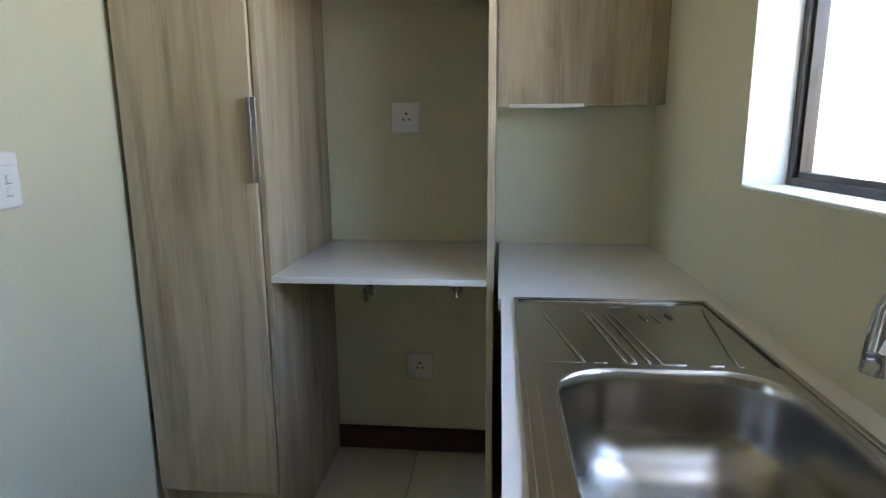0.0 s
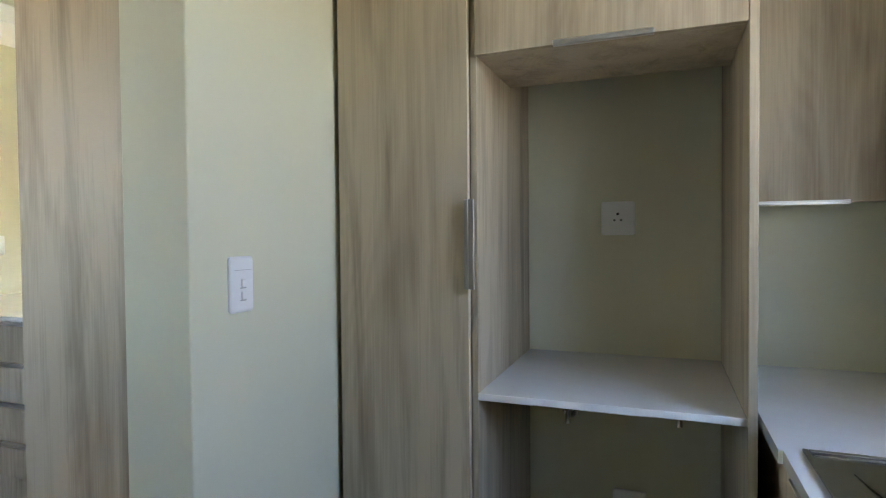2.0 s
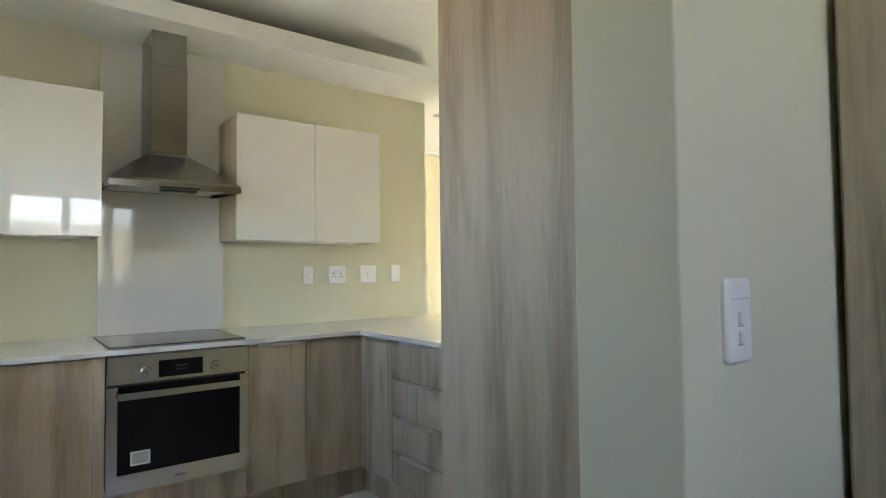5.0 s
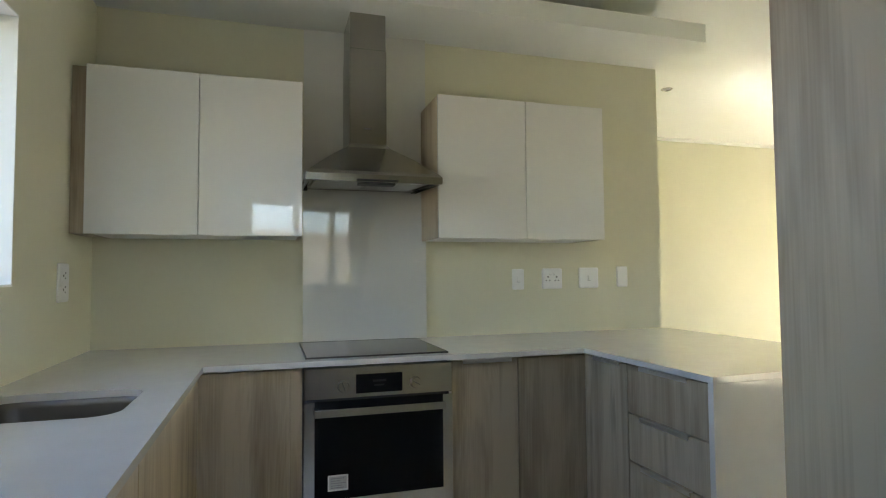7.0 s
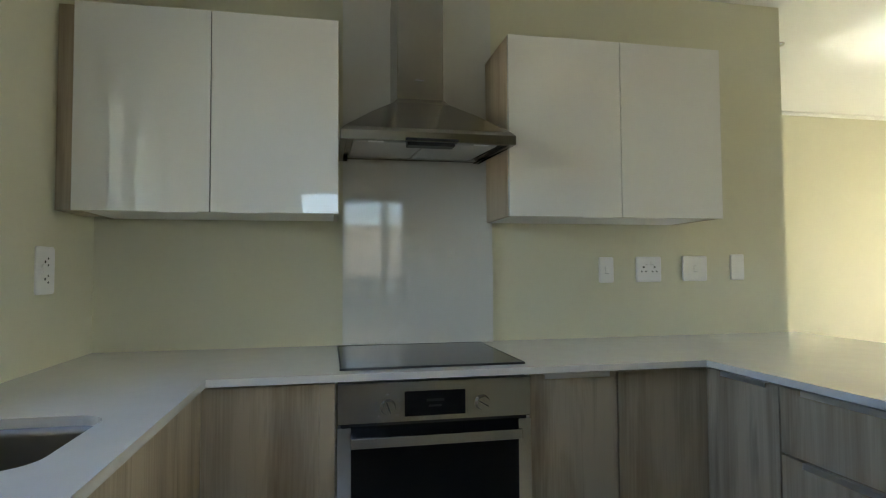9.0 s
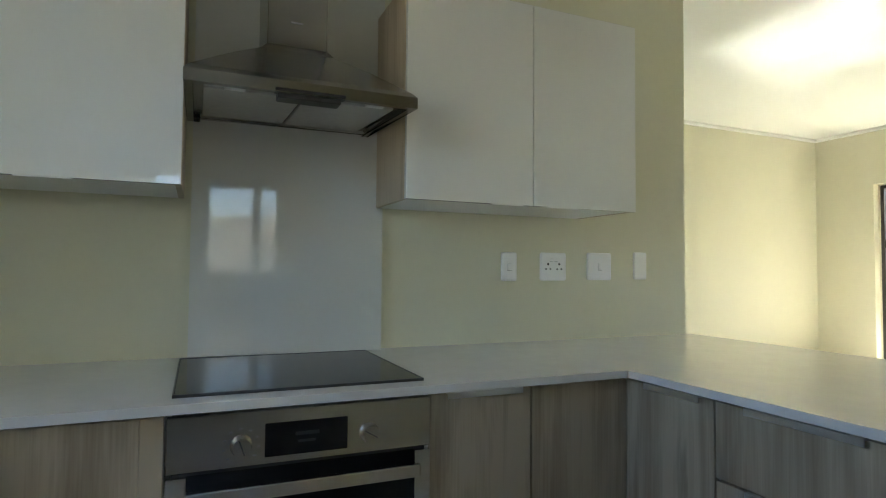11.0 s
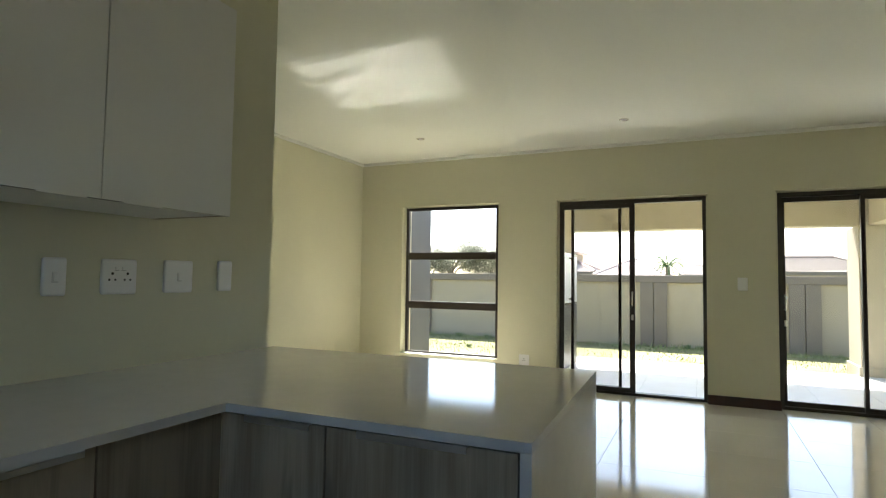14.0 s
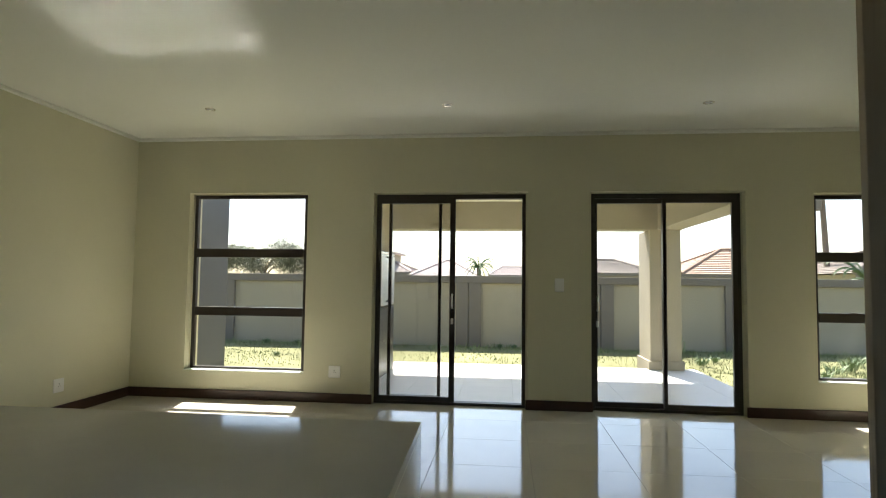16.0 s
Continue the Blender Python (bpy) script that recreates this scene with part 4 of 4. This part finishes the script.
# ---- patio ----
PZ = -0.03
structure("patio_slab", boxes((-4.15, 0.62, YW + 0.22, 10.75, -0.25, PZ - 0.005)), GROUT, "concrete patio slab under its tiles", "patio")
structure("patio_ceiling", boxes((-4.1, 0.42, YW + 0.22, 10.95, 2.47, 2.62)), PAINT, "cream plastered patio ceiling", "ceiling")
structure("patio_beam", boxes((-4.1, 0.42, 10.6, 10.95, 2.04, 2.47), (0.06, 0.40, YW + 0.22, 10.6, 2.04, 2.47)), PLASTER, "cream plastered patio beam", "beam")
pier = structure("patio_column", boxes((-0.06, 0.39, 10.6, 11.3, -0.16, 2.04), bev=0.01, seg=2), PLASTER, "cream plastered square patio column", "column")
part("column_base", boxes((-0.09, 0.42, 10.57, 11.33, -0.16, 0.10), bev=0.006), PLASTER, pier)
structure("patio_wall", boxes((-4.1, -3.9, YW + 0.22, 10.14, -0.16, 2.47)), PLASTER, "cream plastered patio side wall", "wall")
structure("wall_wing", boxes((-7.6, -5.70, YW + 0.22, 8.75, -0.16, 3.2)), PLASTER_BLUE, "grey plastered outside wall of a house wing", "wall")
braai = thing("built_in_barbecue", "built-in steel barbecue with a long door handle on the patio wall", "barbecue", (-3.8, 9.6, 0.8))
part("body", boxes((-3.899, -3.80, 9.1, 10.05, 0.86, 1.62), bev=0.004), STEEL, braai)
part("door", boxes((-3.80, -3.79, 9.14, 10.01, 0.90, 1.58), bev=0.002), ALU, braai, "pale brushed metal door")
bm = bmesh.new()
tube(bm, [(-3.79, 9.45, 1.55), (-3.745, 9.45, 1.53), (-3.745, 9.45, 0.97), (-3.79, 9.45, 0.95)], 0.013, 10)
part("handle", bm, BLACK, braai, "black bar handle", True)
part("plinth", boxes((-3.899, -3.80, 9.1, 10.05, PZ, 0.855)), BLACK, braai)

# ---- garden, wall and distance ----
GZ = -0.16
bm = bmesh.new()
add_box(bm, -900, 900, -600, 1500, GZ - 1.0, GZ)
tagged(part("ground", bm, GROUND), "patchy dry lawn with green tufts", "lawn", kind="structure")
bm = bmesh.new()
rnd = random.Random(4)
for k in range(15000):
    gx, gy = rnd.uniform(-9.5, 7.5), rnd.uniform(10.8, 14.25)
    if gy < 11.35 and 0.0 < gx < 0.45:
        continue
    dens = noise.noise(Vector((gx * 0.8, gy * 0.8, 0)))
    near = max(0, (gy - 13.3))
    if rnd.random() > 0.45 + dens * 0.6 + near * 0.6 + (0.3 if gx > 0.6 else 0):
        continue
    h = rnd.uniform(0.018, 0.045) * (1.0 + near * 2.2 + (0.8 if gx > 0.7 and dens > 0.1 else 0))
    a = rnd.uniform(0, 6.28)
    w = 0.009
    lx, ly = rnd.uniform(-0.6, 0.6) * h, rnd.uniform(-0.6, 0.6) * h
    p = [bm.verts.new((gx - w * math.cos(a), gy - w * math.sin(a), GZ)), bm.verts.new((gx + w * math.cos(a), gy + w * math.sin(a), GZ)), bm.verts.new((gx + lx, gy + ly, GZ + h))]
    bm.faces.new(p)
for gx0, gx1, gy0, gy1, cnt in ((0.65, 6.5, 7.9, 10.8, 2600),):
    for k in range(cnt):
        gx, gy = rnd.uniform(gx0, gx1), rnd.uniform(gy0, gy1)
        h, a, w = rnd.uniform(0.03, 0.09), rnd.uniform(0, 6.28), 0.006
        p = [bm.verts.new((gx - w * math.cos(a), gy - w * math.sin(a), GZ)), bm.verts.new((gx + w * math.cos(a), gy + w * math.sin(a), GZ)), bm.verts.new((gx + rnd.uniform(-0.6, 0.6) * h, gy + rnd.uniform(-0.6, 0.6) * h, GZ + h))]
        bm.faces.new(p)
tagged(part("grass", bm, GRASS), "short uneven grass blades on the lawn", "grass", kind="stuff")


def weed(x, y, height, count, seed):
    r = random.Random(seed)
    t = thing("weed", "leafy green weed growing in the lawn", "plant", (x, y, GZ), "garden weeds")
    bm = bmesh.new()
    for k in range(3 * count):
        a, l = r.uniform(0, 6.28), height * r.uniform(0.5, 1.0)
        lean = r.uniform(0.2, 0.9) if height < 0.5 else r.uniform(0.02, 0.2)
        w = 0.009 * height / 0.25
        d = Vector((math.cos(a), math.sin(a), 0))
        s = Vector((-d.y, d.x, 0)) * w
        b0 = Vector((x, y, GZ)) + d * height * r.uniform(0.02, 0.5)
        m0 = b0 + d * l * lean * 0.5 + Vector((0, 0, l * 0.6))
        e0 = b0 + d * l * lean + Vector((0, 0, l * r.uniform(0.5, 1.0)))
        v = [bm.verts.new(q) for q in (b0, m0 + s, e0, m0 - s)]
        bm.faces.new(v)
    part("leaves", bm, WEED, t)


for k, (wx, wy, wh, wcnt) in enumerate(((1.15, 12.1, 0.28, 26), (1.55, 12.6, 0.2, 22), (0.95, 13.3, 0.55, 30), (1.9, 11.6, 0.22, 24), (2.9, 11.4, 0.3, 30), (3.4, 11.9, 0.36, 34), (2.5, 10.9, 0.25, 26), (3.9, 12.6, 0.3, 28), (-6.35, 12.0, 0.16, 22), (-2.3, 14.05, 0.2, 24), (-2.0, 14.1, 0.16, 20), (-1.55, 14.05, 0.17, 22), (-7.4, 14.0, 0.22, 24), (-6.7, 14.05, 0.18, 20), (1.3, 14.0, 0.2, 24), (3.1, 13.2, 0.3, 26))):
    weed(wx, wy, wh * (0.75 if wh < 0.5 else 1.0), wcnt, k)

gw = thing("garden_wall", "plastered boundary wall with cream panels between taupe pillars and coping", "garden wall", (0, 14.4, GZ), kind="structure")
part("panel_wall", boxes((-16, 12, 14.34, 14.50, GZ, 1.24)), PLASTER, gw, "cream plaster panels")
part("coping", boxes((-16, 12, 14.27, 14.53, 1.21, 1.37), bev=0.008), PLASTER_GREY, gw, "taupe plaster coping")
for k in range(10):
    c = -14.18 + 2.8 * k
    part("pillar", boxes((c - 0.27, c - 0.008, 14.27, 14.52, GZ, 1.21), (c + 0.008, c + 0.27, 14.27, 14.52, GZ, 1.21)), PLASTER_GREY, gw)


def house(name, label, x0, x1, y0, y1, eave, ridge, roof, hip=0.35, courses=14):
    h = thing(name, label, "house", ((x0 + x1) / 2, (y0 + y1) / 2, -0.4))
    part("wall", boxes((x0 + 0.5, x1 - 0.5, y0 + 0.5, y1 - 0.5, -0.5, eave)), PLASTER, h)
    bm = bmesh.new()
    inset, cy = (x1 - x0) * hip, (y0 + y1) / 2
    loops = []
    for k in range(courses):
        f0, f1 = k / courses, (k + 1) / courses
        for f, lift in ((f0, 0.05), (f1, 0.0)):
            z = eave + (ridge - eave) * f + lift
            xa, xb = x0 + inset * f, x1 - inset * f
            ya, yb = y0 + (cy - y0) * f, y1 - (y1 - cy) * f
            loops.append([(xa, ya, z), (xb, ya, z), (xb, yb, z), (xa, yb, z)])
    loft(bm, loops)
    rf = part("roof", bm, roof, h)
    bm = bmesh.new()
    for cx, ex in ((x0, x0 + inset), (x1, x1 - inset)):
        for ey in (y0, y1):
            tube(bm, [(cx, ey, eave + 0.06), (ex, cy, ridge + 0.06)], 0.12, 6)
    tube(bm, [(x0 + inset, cy, ridge + 0.06), (x1 - inset, cy, ridge + 0.06)], 0.12, 6)
    part("ridge_cap", bm, roof, rf)
    part("fascia", boxes((x0, x1, y0 - 0.05, y0, eave - 0.2, eave + 0.02)), PLASTER_GREY, h)
    return h


house("house", "house with a hipped terracotta tile roof beyond the wall", 10.2, 20.6, 44, 54, 2.0, 4.0, ROOF_RED, 0.42)
house("house", "house with a grey tile roof beyond the wall", -0.5, 9.4, 46, 56, 2.05, 3.2, ROOF_GREY, 0.25)
house("house", "house with a pale tile roof beyond the wall", -9.6, -4.2, 46, 54, 1.7, 3.0, ROOF_PALE, 0.45)
house("house", "distant house with a low pale roof", -3.9, 2.5, 60, 70, 2.0, 2.95, ROOF_PALE, 0.2)
house("house", "two-storey house with a pale hipped roof beyond the wall", -15.5, -9.8, 48, 56, 2.0, 3.0, ROOF_PALE, 0.4)
part("upper_storey", boxes((-15.0, -11.8, 50, 54, 2.5, 3.6)), PLASTER, bpy.data.objects["house.004"])
part("upper_roof", boxes((-15.3, -11.4, 49.6, 54.4, 3.6, 3.75)), ROOF_PALE, bpy.data.objects["house.004"])
house("house", "house with a grey corrugated roof behind the wall", 11.5, 22.0, 26, 34, 1.75, 2.9, ROOF_GREY, 0.3)


def leaf_cloud(bm, centre, radius, count, size, r):
    for k in range(count):
        d = Vector((r.gauss(0, 1), r.gauss(0, 1), r.gauss(0, 0.8)))
        p = Vector(centre) + d.normalized() * radius * r.random() ** 0.4
        a, b = Vector((r.gauss(0, 1), r.gauss(0, 1), r.gauss(0, 1))).normalized(), Vector((r.gauss(0, 1), r.gauss(0, 1), r.gauss(0, 1))).normalized()
        s = size * r.uniform(0.5, 1.2)
        bm.faces.new([bm.verts.new(p + a * s), bm.verts.new(p + b * s * 0.6), bm.verts.new(p - a * s)])


def tree(x, y, height, spread, seed):
    r = random.Random(seed)
    t = thing("tree", "distant leafy tree with an open crown behind the wall", "tree", (x, y, GZ), "trees behind the wall")
    bm, cr = bmesh.new(), bmesh.new()
    tube(bm, [(x, y, GZ), (x + 0.1, y, height * 0.35), (x, y, height * 0.6)], [0.28, 0.2, 0.12], 8)
    for k in range(16):
        a = r.uniform(0, 6.28)
        z0 = height * r.uniform(0.3, 0.58)
        e = (x + spread * r.uniform(0.3, 1.0) * math.cos(a), y + spread * 0.6 * math.sin(a), height * r.uniform(0.55, 1.0))
        tube(bm, [(x, y, z0), ((x + e[0]) / 2, (y + e[1]) / 2, (z0 + e[2]) / 2 + 0.2), e], [0.06, 0.04, 0.02], 6)
        leaf_cloud(cr, e, spread * 0.36, 560, 0.12, r)
    part("trunk", bm, BARK, t)
    part("crown", cr, TREE_LEAF, t)


for k, (tx, ty, th, ts) in enumerate(((-24.5, 44, 3.6, 2.6), (-21.0, 45, 3.9, 2.6), (-28.5, 46, 3.7, 2.4), (-18.2, 47, 3.6, 2.2))):
    tree(tx, ty, th, ts, 20 + k)


def palm(name, x, y, height, reach, label, seed):
    r = random.Random(seed)
    t = thing(name, label, "palm tree", (x, y, GZ))
    bm = bmesh.new()
    tube(bm, [(x, y, GZ), (x + 0.05, y, height * 0.5), (x, y, height)], [0.22, 0.17, 0.14], 10)
    part("trunk", bm, BARK, t)
    for k in range(22):
        a, up = 2.4 * k + r.uniform(-0.2, 0.2), r.uniform(0.35, 1.7)
        bm = bmesh.new()
        prev = []
        for s in range(9):
            f = s / 8
            d = reach * f
            p = Vector((x + d * math.cos(a) * (1 - 0.15 * f), y + d * math.sin(a) * (1 - 0.15 * f), height + reach * (up * f - 0.95 * f * f)))
            prev.append(p)
        tube(bm, prev, [0.03 - 0.0025 * s for s in range(9)], 5)
        side = Vector((-math.sin(a), math.cos(a), 0))
        for s in range(1, 9):
            for q in (-1, 1):
                for j in (0, 0.5):
                    p = prev[s] + (prev[s - 1] - prev[s]) * j
                    fwd = (prev[s] - prev[s - 1]).normalized()
                    tip = p + side * q * reach * 0.11 + fwd * reach * 0.2 - Vector((0, 0, reach * 0.1))
                    bm.faces.new([bm.verts.new(p + fwd * 0.03 * reach), bm.verts.new(tip), bm.verts.new(p - fwd * 0.03 * reach)])
        part("frond", bm, LEAF, t)


palm("palm_tree", -4.05, 42, 2.25, 1.15, "palm tree rising behind distant roofs", 3)
palm("palm_tree", 7.0, 17.5, 1.35, 0.9, "bright green palm with arching fronds behind the wall", 5)
pole = thing("utility_pole", "tall wooden utility pole with a transformer box", "utility pole", (12.66, 30, GZ))
bm = bmesh.new()
tube(bm, [(12.66, 30, GZ), (12.35, 30, 6.8)], [0.15, 0.11], 12)
part("pole", bm, POLE_WOOD, pole)
part("transformer", boxes((12.02, 12.34, 29.85, 30.15, 4.75, 5.25), bev=0.03), PLASTER_GREY, pole)
part("crossarm", boxes((11.7, 13.0, 29.95, 30.05, 6.1, 6.2)), POLE_WOOD, pole)

# boundary wall along the side passage
structure("wall_boundary_east", boxes((2.9, 3.1, -5.0, 6.0, GZ, 1.95)), PLASTER_PALE, "sunlit cream plaster boundary wall along the side passage", "wall")
# unseen paving, added to set how much light bounces up indoors
structure("paving", boxes((XE + 0.22, 2.9, -5.0, 6.0, GZ, GZ + 0.05), (-9, XE + 0.22, -5.0, -1.4, GZ, GZ + 0.05), (-9, -1.15, -1.4, YL - 0.22, GZ, GZ + 0.05)), PAVING, "unseen grey paving added round the house to set bounced light", "paving")
# unseen wall, added dark to limit light through the kitchen window
structure("wall_unseen_south", boxes((-30, 3.1, -5.2, -5.0, GZ, 1.85)), PLASTER_GREY, "unseen taupe plaster wall added behind the house to limit window light", "wall")

# ---- floor tiles, one by one ----
floor_ob = bpy.data.objects["floor"]


def tile_mesh(name, w, d, t, material):
    bm = boxes((-w / 2, w / 2, -d / 2, d / 2, -t, 0))
    top = [e for e in bm.edges if all(v.co.z > -1e-6 for v in e.verts)]
    bmesh.ops.bevel(bm, geom=top, offset=0.0006, segments=1, affect="EDGES")
    me = bpy.data.meshes.new(name)
    bm.to_mesh(me)
    bm.free()
    me.materials.append(material)
    return me


def lay_tiles(parent, x0, x1, y0, y1, ox, oy, px, py, z, material, joint=0.0022):
    made = {}
    i0, i1 = math.floor((x0 - ox) / px), math.ceil((x1 - ox) / px)
    j0, j1 = math.floor((y0 - oy) / py), math.ceil((y1 - oy) / py)
    for i in range(i0, i1):
        for j in range(j0, j1):
            a, b = max(x0, ox + i * px), min(x1, ox + (i + 1) * px)
            c, d = max(y0, oy + j * py), min(y1, oy + (j + 1) * py)
            if b - a < 0.02 or d - c < 0.02:
                continue
            key = (round(b - a, 3), round(d - c, 3))
            if key not in made:
                made[key] = tile_mesh("tile", b - a - joint, d - c - joint, 0.006, material)
            t = new("tile", made[key])
            t.location = ((a + b) / 2, (c + d) / 2, z)
            t.parent = parent


lay_tiles(floor_ob, XL, XR, 3.1, YW + 0.05, -1.345, 6.36, 0.667, 0.64, 0.0, TILE)
lay_tiles(floor_ob, XH, -0.9, YL, 3.1, -1.345, 6.36, 0.667, 0.64, 0.0, TILE)
lay_tiles(floor_ob, -0.9, XE, -1.2, 2.415, -1.345, 6.36, 0.667, 0.64, 0.0, TILE)
lay_tiles(bpy.data.objects["patio_slab"], -3.9, 0.62, YW + 0.22, 10.75, -3.9, 8.2, 0.6, 0.6, PZ, PATIO_TILE)
